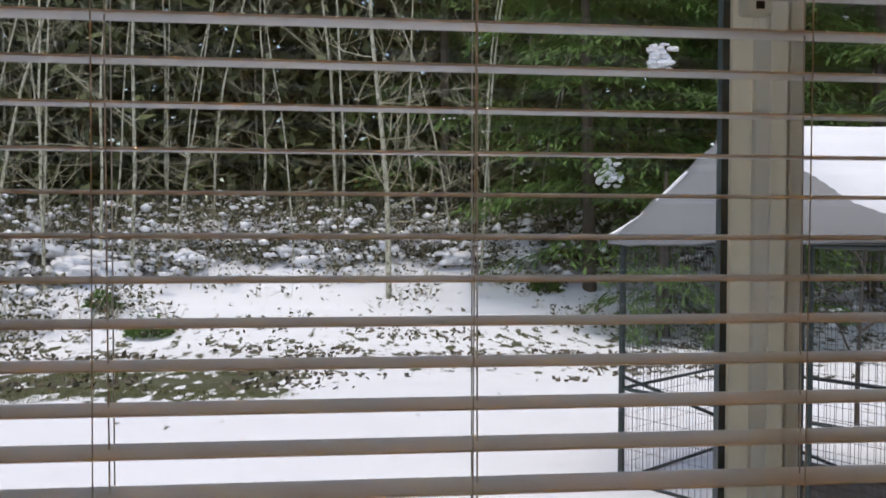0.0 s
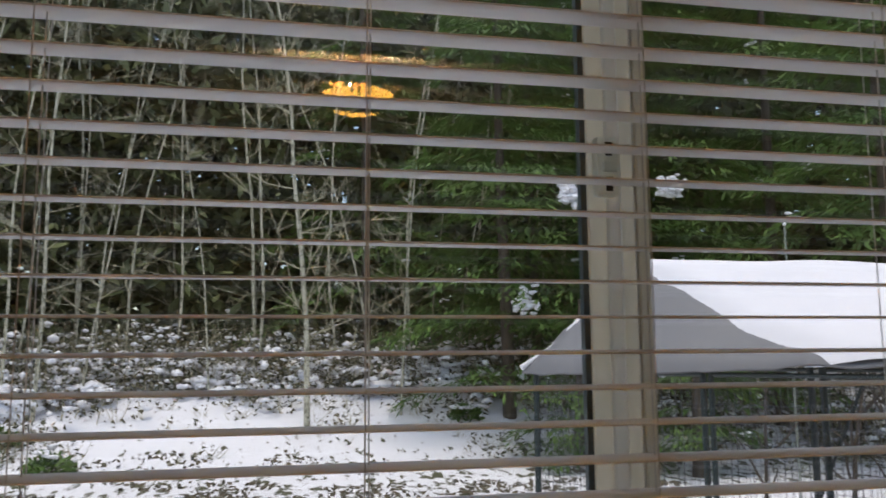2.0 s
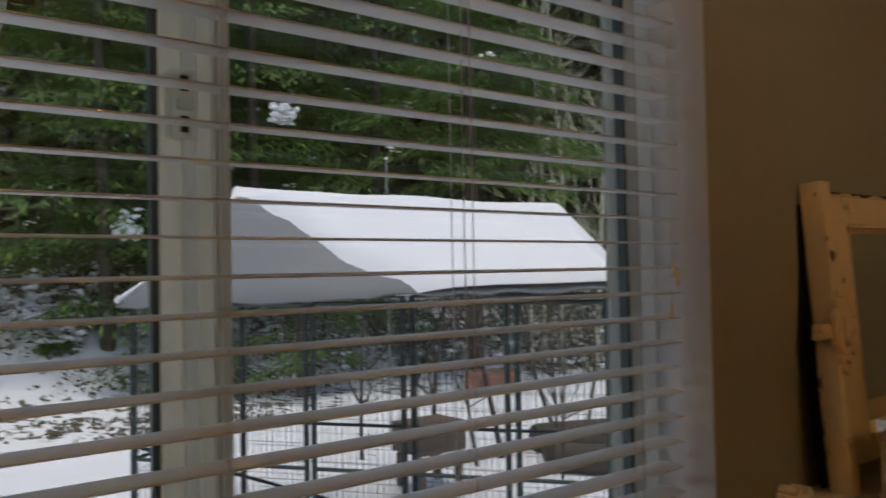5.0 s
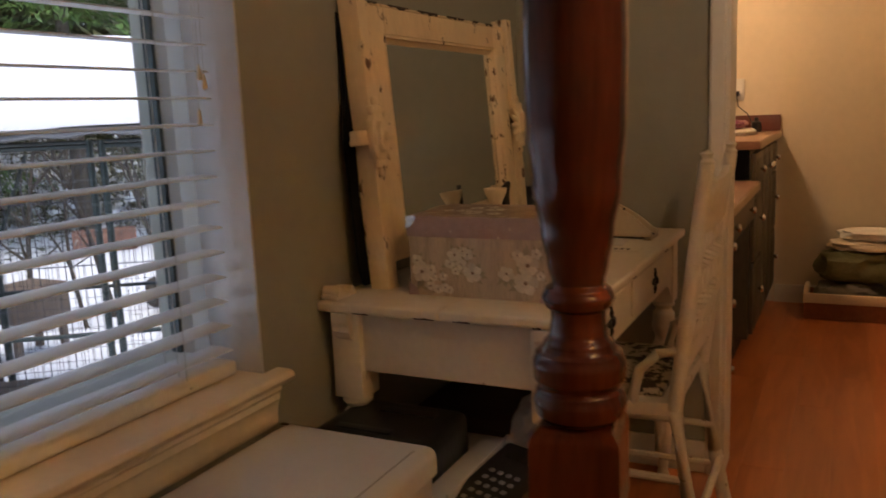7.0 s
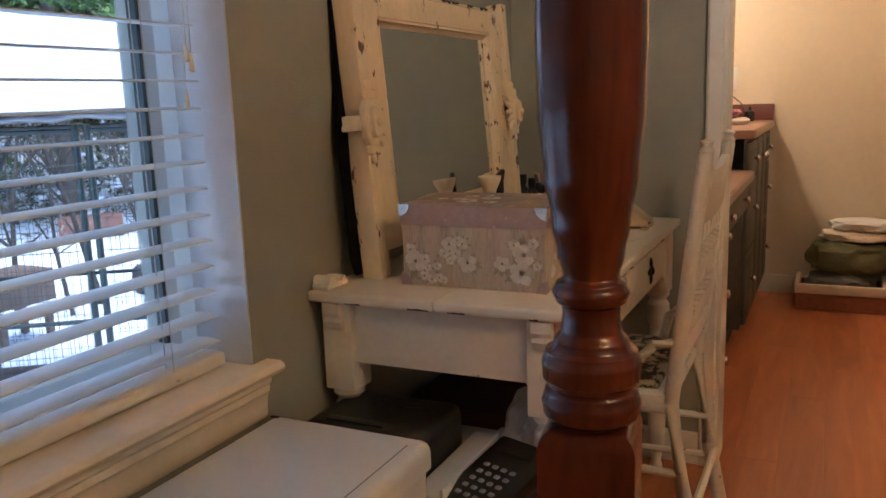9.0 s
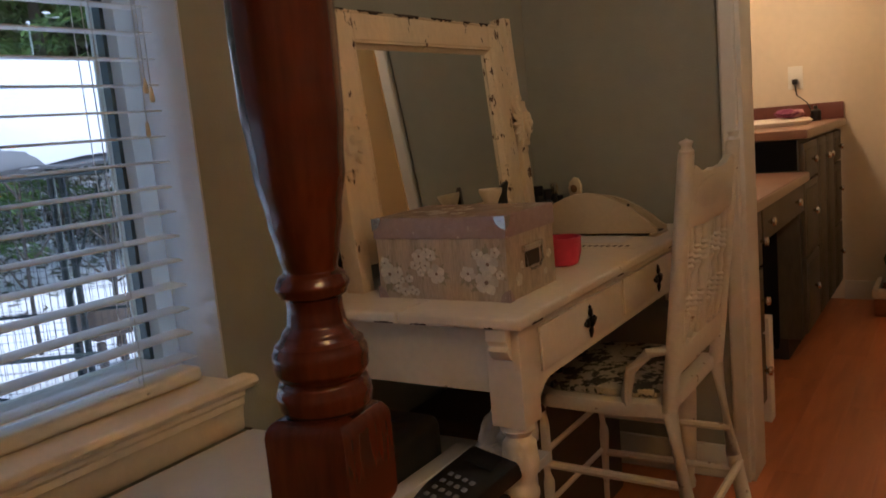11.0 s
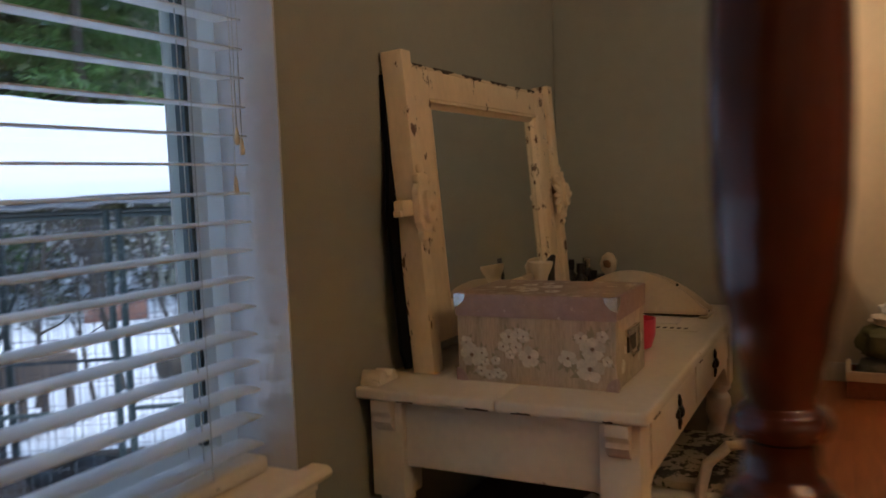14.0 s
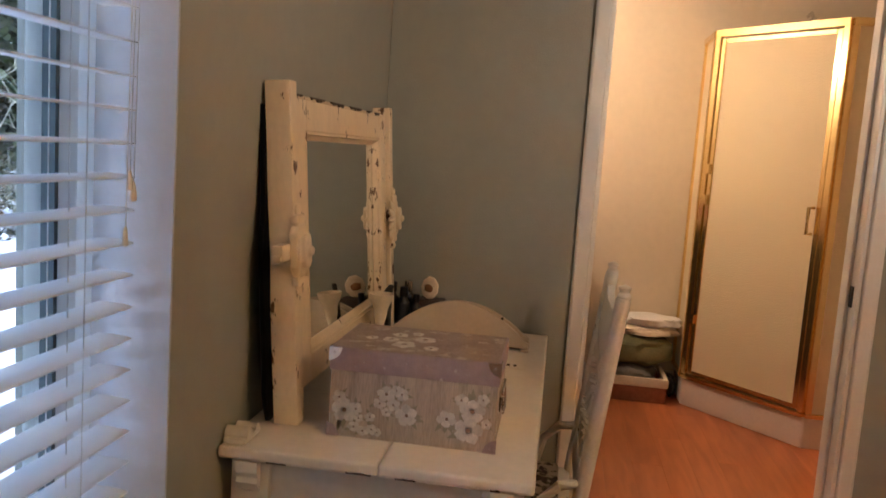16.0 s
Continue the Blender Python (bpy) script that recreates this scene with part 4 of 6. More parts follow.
part("chest_lid", box((-0.34, -0.14, 0.402), (0.34, 0.135, 0.43), 0.006), M_DARKGAP, chest)
bag = thing("plastic_bag", "crumpled clear white plastic bag on the low table", "bag", at=(0.328, -0.394, 0.42))
film = blob((0, 0, 0.060), (0.095, 0.042, 0.060), 9, 4, 0.25)
for v in film.verts:
    v.co += Vector((0.010 * noise.noise(v.co * 60), 0.006 * noise.noise(v.co * 75 + Vector((4, 0, 0))), 0.010 * noise.noise(v.co * 55 + Vector((0, 7, 0)))))
    v.co.z = max(0.0, v.co.z)
part("bag_film", film, M_BAG, bag)

# ---- ceiling lamp, seen in the window's reflection ----
lamp = thing("ceiling_lamp", "amber glass bowl ceiling lamp, lit", "lamp", at=(-1.04, -2.05, 0))
part("bowl", lathe(smooth_profile([(0.0, 2.135), (0.06, 2.14), (0.12, 2.165), (0.148, 2.205), (0.150, 2.212), (0.140, 2.212), (0.0, 2.20)]), seg=32), M_LAMPGLASS, lamp, "glowing amber bowl")
part("stem", lathe([(0.012, 2.2), (0.012, 2.40), (0.06, 2.42), (0.065, 2.46)], seg=16), M_BRASSDARK, lamp)
for a in range(3):
    an = a * 2.094 + 0.4
    part("arm", tube([(0.14 * math.cos(an), 0.14 * math.sin(an), 2.21), (0.10 * math.cos(an), 0.10 * math.sin(an), 2.29), (0.012, 0, 2.36)], 0.006, 8), M_BRASSDARK, lamp)

# Added glowing cups imitate two amber flares and screen the bulb from the window.
for x, y in ((0.0, 0.032), (-0.088, 0.02)):
    part("flare_cup", lathe(smooth_profile([(0.010, 2.238), (0.028, 2.250), (0.038, 2.275), (0.042, 2.318), (0.040, 2.318), (0.036, 2.278), (0.024, 2.256), (0.0, 2.246)]), (x, y, 0), 18), M_LAMPGLASS, lamp, "glowing amber cup added for a flare and to hide the bulb")

# ---- bathroom ----
def vanity_unit(name, x0, x1, top, label, doors, kick=True):
    v = thing(name, label, "cabinet", "vanity units")
    part("carcass", box((x0, -0.575, 0.09), (x1, -0.022, top - 0.035), 0.002), M_CAB, v)
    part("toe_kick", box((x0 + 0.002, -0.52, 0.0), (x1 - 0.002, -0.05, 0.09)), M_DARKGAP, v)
    for (a, b, z0, z1, kx, kz) in doors:
        f = part("drawer_front" if z1 - z0 < 0.3 else "door", join(box((a, -0.594, z0), (b, -0.576, z1), 0.004), box((a + 0.03, -0.597, z0 + 0.03), (b - 0.03, -0.593, z1 - 0.03), 0.003)), M_CAB, v)
        part("knob", turned(lathe(smooth_profile([(0.005, 0.0), (0.006, 0.008), (0.015, 0.016), (0.014, 0.024), (0.0, 0.028)], 0.003), seg=14), Matrix.Translation((kx, -0.596, kz)) @ pose(0, 0, 0, 90, 0, 0)), M_METAL, f, "polished metal knob")
    return v
vanity_unit("vanity_cabinet", 2.50, FARX - 0.002, 0.94, "dark wood vanity cabinet with drawers and doors", [(2.52, 2.86, 0.74, 0.89, 2.69, 0.815), (2.52, 2.86, 0.43, 0.73, 2.69, 0.60), (2.52, 2.86, 0.11, 0.42, 2.69, 0.28),
              (2.88, 3.12, 0.11, 0.89, 3.08, 0.80), (3.14, 3.38, 0.11, 0.89, 3.18, 0.80), (3.40, 3.64, 0.74, 0.89, 3.52, 0.81), (3.40, 3.64, 0.43, 0.73, 3.52, 0.60), (3.40, 3.64, 0.11, 0.42, 3.52, 0.28)])
vanity_unit("vanity_drawer_unit", 1.46, 1.72, 0.78, "dark wood drawer unit below the low counter", [(1.48, 1.70, 0.56, 0.73, 1.66, 0.64), (1.48, 1.70, 0.34, 0.55, 1.66, 0.45), (1.48, 1.70, 0.11, 0.33, 1.66, 0.22)])
kd = thing("hanging_drawer_cabinet", "shallow dark wood drawer hung under the low counter", "cabinet")
part("drawer_front", box((1.725, -0.594, 0.625), (2.495, -0.576, 0.742), 0.004), M_CAB, kd)
part("drawer_case", box((1.73, -0.575, 0.63), (2.49, -0.10, 0.742)), M_CAB, kd)
for kx in (1.80, 2.30):
    part("knob", turned(lathe(smooth_profile([(0.005, 0.0), (0.006, 0.008), (0.015, 0.016), (0.014, 0.024), (0.0, 0.028)], 0.003), seg=14), Matrix.Translation((kx, -0.594, 0.682)) @ pose(0, 0, 0, 90, 0, 0)), M_METAL, kd, "polished metal knob")
# Back panel is blacked out to imitate the kneehole's deep shade.
part("back_panel", box((1.725, -0.16, 0.0), (2.495, -0.14, 0.62)), M_CLOTHSHADE, kd)
cur = thing("black_cloth", "black cloth hanging in the kneehole below the drawer", "cloth", at=(2.1, -0.50, 0.0))
part("cloth_fold", prism([(-0.34 + 0.69 * i / 40, 0.012 * math.sin(i * 1.3) + 0.006 * math.sin(i * 0.53)) for i in range(41)] + [(0.35 - 0.69 * i / 40, 0.010 + 0.012 * math.sin((40 - i) * 1.3) + 0.006 * math.sin((40 - i) * 0.53)) for i in range(41)], "z", 0.10, 0.622), M_CLOTHSHADE, cur)
def worktop(name, x0, x1, z, label):
    w = thing(name, label, "countertop")
    part("slab", box((x0, -0.612, z - 0.036), (x1, -0.021, z), 0.006), M_COUNTER, w)
    part("edge_band", box((x0 + 0.001, -0.6165, z - 0.035), (x1 - 0.001, -0.6125, z - 0.004), 0.0015), M_EDGE, w, "tan front edge")
    return w
worktop("low_counter", 1.45, 2.499, 0.78, "brown laminate low counter with a rounded front")
wt = worktop("vanity_counter", 2.49, FARX - 0.001, 0.945, "brown laminate vanity counter with backsplash")
part("backsplash", box((FARX - 0.022, -0.61, 0.946), (FARX - 0.002, -0.03, 1.03), 0.003), M_SPLASH, wt, "dark red backsplash")
part("backsplash", box((2.50, -0.040, 0.946), (FARX - 0.024, -0.0205, 1.03), 0.003), M_SPLASH, wt, "dark red backsplash")
# Thin black sheet covers the brown cabinet side above the low counter.
part("end_sheet", box((2.4935, -0.572, 0.784), (2.4985, -0.045, 0.906), 0.001), M_CLOTHSHADE, wt, "thin black sheet on the cabinet end over the low counter")
part("sink", lathe(smooth_profile([(0.0, 0.008), (0.13, 0.008), (0.165, 0.028), (0.20, 0.03), (0.215, 0.018), (0.205, 0.002), (0.2, 0.0)]), (3.15, -0.32, 0.945), 32), M_PAN, wt, "cream oval basin rim")
tw = thing("folded_towel", "pink and purple cloth lying on the vanity", "towel", at=(3.25, -0.42, 0.975))
part("cloth", blob((0, 0, 0.022), (0.11, 0.07, 0.024), 4, 3, 0.4), mat("plum_cloth", (0.20, 0.04, 0.10), 0.9, var=0.3, scale=30, second=(0.5, 0.25, 0.25), second_at=0.55), tw)
br_ = thing("toiletry_bottle", "dark pump bottle on the vanity", "bottle", at=(3.50, -0.50, 0.945))
part("bottle_body", lathe([(0.024, 0), (0.026, 0.004), (0.024, 0.05), (0.01, 0.06), (0.01, 0.075)], seg=16), M_BLACK, br_)
ol = thing("wall_outlet", "white wall outlet with a dark plug", "outlet", at=(FARX - 0.002, -0.385, 1.17))
part("plate", box((-0.006, -0.036, -0.058), (0.0, 0.036, 0.058), 0.002), M_TRIM, ol)
part("plug", box((-0.035, -0.013, -0.035), (-0.006, 0.013, -0.008), 0.004), M_BLACK, ol)
part("plug_cable", tube([(-0.03, 0, -0.035), (-0.04, -0.01, -0.09), (-0.06, -0.06, -0.13), (-0.10, -0.10, -0.20)], 0.003, 6), M_BLACK, ol)
vl = thing("vanity_light", "three-globe warm bathroom wall light, lit", "lamp", at=(2.78, -0.022, 1.98))
part("bar", box((-0.3, -0.03, -0.05), (0.3, 0.0, 0.05), 0.006), M_GOLD, vl)
for x in (-0.2, 0.0, 0.2):
    part("globe_arm", tube([(x, -0.028, 0.0), (x, -0.085, 0.0)], 0.014, 10), M_GOLD, vl)
    part("globe", blob((x, -0.135, -0.02), (0.06, 0.06, 0.06), 1, 3, 0.0), M_GLOBE, vl, "glowing warm globe")
wp = thing("white_box", "white carton with a blue mark standing by the kneehole", "box", at=(1.88, -0.56, 0.0))
part("carton", box((-0.10, -0.03, 0.0), (-0.04, 0.03, 0.36), 0.003), M_PAPER, wp)
part("blue_mark", box((-0.103, -0.02, 0.17), (-0.0995, 0.01, 0.20)), mat("blue_print", (0.1, 0.35, 0.5), 0.5), wp)

# shower, set across the corner
SA, SB, SC, SD = Vector((FARX - 0.002, -1.255, 0)), Vector((3.345, -1.255, 0)), Vector((2.82, -1.73, 0)), Vector((2.82, -2.378, 0))
sh = thing("shower_enclosure", "corner shower with polished brass frame and frosted glass door", "shower")
part("pan", prism([(p.x, p.y) for p in (SA, SB, SC, SD)] + [(FARX - 0.002, -2.378)], "z", 0.0, 0.150, 0.012), M_PAN, sh, "cream moulded shower base")
def glass_panel(a, b, name, door=False):
    d = (b - a).normalized()
    nrm = Vector((-d.y, d.x, 0)) * 0.004
    def at(s, z):
        return a + d * s + Vector((0, 0, z))
    L = (b - a).length
    def bar(s0, s1, z0, z1, t, nm, mtr=M_GOLD, prt=sh):
        bm = bmesh.new()
        k = Vector((-d.y, d.x, 0)) * t
        lo = [bm.verts.new(q) for q in (at(s0, z0) - k, at(s1, z0) - k, at(s1, z0) + k, at(s0, z0) + k)]
        hi = [bm.verts.new(q) for q in (at(s0, z1) - k, at(s1, z1) - k, at(s1, z1) + k, at(s0, z1) + k)]
        bm.faces.new(lo[::-1]), bm.faces.new(hi)
        for i in range(4):
            bm.faces.new((lo[i], lo[(i + 1) % 4], hi[(i + 1) % 4], hi[i]))
        bmesh.ops.recalc_face_normals(bm, faces=bm.faces)
        bmesh.ops.bevel(bm, geom=bm.edges[:], offset=min(0.003, t * 0.4), segments=2, affect="EDGES")
        return part(nm, bm, mtr, prt)
    bar(0, L, 0.151, 0.172, 0.020, "bottom_track")
    bar(0, L, 1.930, 1.965, 0.020, "top_track")
    bar(0.0, 0.03, 0.172, 1.93, 0.016, "brass_post")
    bar(L - 0.03, L, 0.172, 1.93, 0.016, "brass_post")
    g = bar(0.05 if door else 0.03, L - 0.05 if door else L - 0.03, 0.19 if door else 0.172, 1.915 if door else 1.93, 0.003, "glass_door" if door else "glass_panel", M_FROST)
    if door:
        bar(0.034, 0.06, 0.18, 1.92, 0.010, "door_rail", M_GOLD, g)
        bar(L - 0.06, L - 0.034, 0.18, 1.92, 0.010, "door_rail", M_GOLD, g)
        bar(0.06, L - 0.06, 0.18, 0.20, 0.010, "door_rail", M_GOLD, g)
        bar(0.06, L - 0.06, 1.90, 1.92, 0.010, "door_rail", M_GOLD, g)
        o = Vector((-d.y, d.x, 0))
        o = o if o.x < 0 else -o
        hb = join(tube([at(L - 0.07, 1.00) + o * 0.012, at(L - 0.07, 1.00) + o * 0.05, at(L - 0.07, 1.12) + o * 0.05, at(L - 0.07, 1.12) + o * 0.012], 0.009, 8))
        part("handle", hb, M_GOLD, g, "brass pull handle")
        for z in (0.45, 1.08, 1.24):
            bar(0.012, 0.05, z, z + 0.05, 0.024, "hinge")
glass_panel(SA, SB, "left")
glass_panel(SB, SC, "door", True)
glass_panel(SC, SD, "right")
shh = thing("chrome_shower", "chrome shower arm and rose on the far wall", "shower fitting", at=(FARX - 0.002, -1.76, 2.13))
part("arm", tube([(0, 0, -0.02), (-0.06, 0, -0.01), (-0.11, 0, -0.05)], 0.009, 8), M_METAL, shh)
part("head", turned(lathe(smooth_profile([(0.01, 0.05), (0.02, 0.03), (0.04, 0.0), (0.038, -0.008), (0.0, -0.01)], 0.004), seg=18), Matrix.Translation((-0.13, 0, -0.085)) @ pose(0, 0, 0, 0, 35, 0)), M_METAL, shh)

# laundry tray against the far wall
lt = thing("laundry_tray", "reddish wooden tray lined with cream cloth, full of laundry", "basket", at=(3.44, -0.97, 0))
part("tray_wall", join(box((-0.14, -0.205, 0.0), (0.16, 0.205, 0.012), 0.003), box((-0.14, -0.205, 0.012), (-0.125, 0.205, 0.105), 0.003), box((0.145, -0.205, 0.012), (0.16, 0.205, 0.105), 0.003), box((-0.125, -0.205, 0.012), (0.145, -0.19, 0.105), 0.003), box((-0.125, 0.19, 0.012), (0.145, 0.205, 0.105), 0.003)), M_WICKER, lt)
part("liner", join(box((-0.148, -0.213, 0.085), (-0.122, 0.213, 0.135), 0.01), box((-0.122, -0.213, 0.085), (0.16, -0.187, 0.135), 0.01), box((-0.122, 0.187, 0.085), (0.16, 0.213, 0.135), 0.01)), M_LINER, lt, "cream cloth liner")
def cloth_pile(name, label, at, size, material, seed):
    t = thing(name, label, "laundry", "laundry pile", at)
    bm = bmesh.new()
    bmesh.ops.create_icosphere(bm, subdivisions=4, radius=1)
    for v in bm.verts:
        q = v.co.copy()
        k = 1 + 0.22 * noise.noise(q * 2.1 + Vector((seed, 0, 0))) + 0.07 * noise.noise(q * 6 + Vector((0, seed, 0))) - 0.16 * max(0.0, 0.35 - abs(noise.noise(Vector((q.x * 2.5, q.y * 1.6, q.z * 5.0)) + Vector((0, seed, seed)))) * 3.0)
        z = math.copysign(abs(q.z) ** 0.6, q.z)
        v.co = Vector((q.x * size[0] * k, q.y * size[1] * k, (z * k + 1.0) * size[2]))
    part("cloth", bm, material, t)
cloth_pile("grey_garment", "crumpled grey garment heaped in the laundry tray", (3.47, -0.97, 0.03), (0.12, 0.16, 0.075), M_GREYCLOTH, 1)
cloth_pile("olive_garment", "crumpled olive green garment on the laundry heap", (3.50, -1.01, 0.165), (0.14, 0.20, 0.085), M_OLIVE, 2)
cloth_pile("folded_blanket", "folded cream blanket on the laundry heap", (3.51, -1.05, 0.325), (0.12, 0.19, 0.032), M_LINER, 3)
cloth_pile("white_towel", "rumpled white and grey towel topping the laundry heap", (3.52, -1.08, 0.382), (0.11, 0.17, 0.030), M_PAPER, 4)
cloth_pile("black_bag", "small black bag on the floor beside the tray", (3.50, -1.213, 0.0), (0.08, 0.035, 0.06), M_BLACK, 5)

# wood floor: planks along x, joints recessed
setting("floor", box((-3.24, -4.24, -0.06), (FARX + 0.12, 0.24, -0.012)), M_FLOOR, "reddish brown laminate plank floor")

# ---- outdoors: yard ----
GZ = -0.62
def ground_z(x, y):
    bank = max(0.0, min(1.0, (y - 10.5) / 5.5))
    return GZ + 1.3 * bank * bank * (3 - 2 * bank) + 0.7 * max(0.0, min(1.0, (y - 13.5) / 40.0)) + 0.05 * noise.noise((x * 0.35, y * 0.35, 0.0)) + 0.03 * noise.noise((x * 1.3, y * 1.3, 4.0)) * (1.0 if y > 3 else 0.2)


def snow_mat():
    """Snow with tufts of grass showing through in a worn stretch of lawn and in scattered specks."""
    m = mat("snow_lawn", (0.80, 0.80, 0.84), 0.7, var=0.04, scale=2.5, bump=0.6, bump_scale=9)
    t = m.node_tree
    p = t.nodes["Principled BSDF"]
    n, link = t.nodes.new, t.links.new
    geo = n("ShaderNodeNewGeometry")
    sep = n("ShaderNodeSeparateXYZ")
    link(geo.outputs["Position"], sep.inputs[0])
    def rng(src, a, b, c, d):
        r = n("ShaderNodeMapRange")
        r.interpolation_type = "SMOOTHSTEP"
        for k, v in (("From Min", a), ("From Max", b), ("To Min", c), ("To Max", d)):
            r.inputs[k].default_value = v
        link(src, r.inputs["Value"])
        return r.outputs[0]
    def math_(op, a, b):
        k = n("ShaderNodeMath")
        k.operation = op
        for i, v in enumerate((a, b)):
            if isinstance(v, float):
                k.inputs[i].default_value = v
            else:
                link(v, k.inputs[i])
        return k.outputs[0]
    mp = n("ShaderNodeMapping")
    mp.inputs["Scale"].default_value = (1.5, 0.75, 1.0)
    link(geo.outputs["Position"], mp.inputs["Vector"])
    noi = n("ShaderNodeTexNoise")
    noi.inputs["Scale"].default_value, noi.inputs["Detail"].default_value, noi.inputs["Roughness"].default_value = 4.5, 6, 0.6
    link(mp.outputs[0], noi.inputs["Vector"])
    # bare stretch of lawn
    band = math_("MULTIPLY", rng(sep.outputs["Y"], 7.2, 7.8, 0.0, 1.0), rng(sep.outputs["Y"], 8.4, 9.6, 1.0, 0.0))
    bare = math_("MULTIPLY", band, rng(sep.outputs["X"], -2.6, -1.6, 1.0, 0.0))
    specks = math_("MULTIPLY", rng(sep.outputs["Y"], 8.0, 9.5, 0.0, 1.0), rng(sep.outputs["Y"], 11.0, 13.0, 1.0, 0.2))
    thr = math_("ADD", math_("MULTIPLY", bare, 0.26), math_("MULTIPLY", specks, 0.125))
    lvl = math_("ADD", noi.outputs["Fac"], thr)
    mask = rng(lvl, 0.66, 0.70, 0.0, 1.0)
    g2 = n("ShaderNodeTexNoise")
    g2.inputs["Scale"].default_value = 40
    link(geo.outputs["Position"], g2.inputs["Vector"])
    ramp = n("ShaderNodeMix")
    ramp.data_type = "RGBA"
    ramp.inputs[6].default_value, ramp.inputs[7].default_value = (0.035, 0.034, 0.022, 1), (0.10, 0.105, 0.04, 1)
    link(g2.outputs["Fac"], ramp.inputs["Factor"])
    old = p.inputs["Base Color"].links[0].from_socket
    mix = n("ShaderNodeMix")
    mix.data_type = "RGBA"
    link(mask, mix.inputs["Factor"]), link(old, mix.inputs[6]), link(ramp.outputs[2], mix.inputs[7])
    link(mix.outputs[2], p.inputs["Base Color"])
    return m


M_SNOWLAWN = snow_mat()
M_SNOW = mat("fresh_snow", (0.80, 0.79, 0.815), 0.7, var=0.03, scale=3, bump=0.4, bump_scale=14)
M_TARP = mat("grey_tarp", (0.18, 0.18, 0.185), 0.5, var=0.08, scale=3, bump=0.2, bump_scale=12)
M_TUBE = mat("dark_green_tube", (0.03, 0.045, 0.045), 0.45, 0.3)
M_WIRE = mat("kennel_wire", (0.10, 0.10, 0.11), 0.5, 0.6)
M_BARK = mat("pale_bark", (0.44, 0.415, 0.32), 0.85, var=0.35, scale=3, stretch=(3, 3, 1.6), second=(0.11, 0.105, 0.065), second_at=0.50, second_scale=7, second_soft=0.10)
M_TWIG = mat("mossy_twig", (0.40, 0.375, 0.265), 0.85, var=0.3, scale=2)
M_DARKBARK = mat("dark_bark", (0.07, 0.055, 0.04), 0.9, var=0.3, scale=4)
M_POLE = mat("weathered_pole", (0.20, 0.22, 0.18), 0.7, var=0.2, scale=6)
M_BRICK = mat("dull_brick", (0.25, 0.12, 0.08), 0.8, var=0.3, scale=9, second=(0.45, 0.36, 0.30), second_at=0.60, second_scale=14)
M_BROWN = mat("weathered_wood", (0.13, 0.09, 0.065), 0.7, var=0.25, scale=10)


def leaf_mat(name, c0, c1):
    m = bpy.data.materials.new(name)
    m.use_nodes = True
    t = m.node_tree
    p = t.nodes["Principled BSDF"]
    g, mix = t.nodes.new("ShaderNodeNewGeometry"), t.nodes.new("ShaderNodeMix")
    mix.data_type = "RGBA"
    mix.inputs[6].default_value, mix.inputs[7].default_value = (*c0, 1), (*c1, 1)
    t.links.new(g.outputs["Random Per Island"], mix.inputs["Factor"])
    t.links.new(mix.outputs[2], p.inputs["Base Color"])
    p.inputs["Roughness"].default_value = 0.7
    return m


M_NEEDLE = leaf_mat("conifer_needles", (0.042, 0.085, 0.020), (0.13, 0.23, 0.048))
let_light_through(M_NEEDLE, 0.25, (0.10, 0.20, 0.04))
M_FARLEAF = leaf_mat("far_forest_needles", (0.050, 0.064, 0.027), (0.15, 0.17, 0.062))
M_BRUSH = leaf_mat("brush_leaves", (0.03, 0.04, 0.018), (0.11, 0.09, 0.045))


def raw(name, verts, faces, material, parent=None, label="", smooth=False):
    me = bpy.data.meshes.new(name)
    me.from_pydata(verts, [], faces)
    me.materials.append(material)
    if smooth:
        me.polygons.foreach_set("use_smooth", [True] * len(me.polygons))
    ob = new(name, me)
    ob.parent = parent
    return tagged(ob, label)


def grid_ground():
    xs = [-400, -120, -50] + [-26 + 0.42 * i for i in range(125)] + [50, 120, 400]
    ys = [-400, -60, -12, -3] + [0.24 + 0.35 * i for i in range(70)] + [28, 34, 45, 70, 150, 400]
    verts = [(x, y, ground_z(x, y)) for y in ys for x in xs]
    w = len(xs)
    faces = [(j * w + i, j * w + i + 1, (j + 1) * w + i + 1, (j + 1) * w + i) for j in range(len(ys) - 1) for i in range(w - 1)]
    return tagged(raw("ground", verts, faces, M_SNOWLAWN, None, "snow-covered lawn with grass showing through", True), kind="structure")


grid_ground()

# ---- the kennel ----
K0, KU, KV = Vector((0.40, 4.50, 0)), Vector((0.582, -0.813, 0)), Vector((0.813, 0.582, 0))
KL, KW, KE = 3.0, 1.35, 1.05
ken = thing("dog_kennel", "wire panel dog kennel with a snow-covered tarp roof", "kennel", at=(0, 0, 0))
def kp(s, w, z):
    return K0 + KU * s + KV * w + Vector((0, 0, z))
for s in (0.0, 1.21, 1.26, 2.44, 2.50, KL):
    part("post", tube([kp(s, 0, GZ), kp(s, 0, KE)], 0.022 if s in (0.0, KL) else 0.018, 8), M_TUBE, ken)
for s in (0.0, 1.36, 1.44, KL):
    part("post", tube([kp(s, KW, GZ), kp(s, KW, KE)], 0.025, 8), M_TUBE, ken)
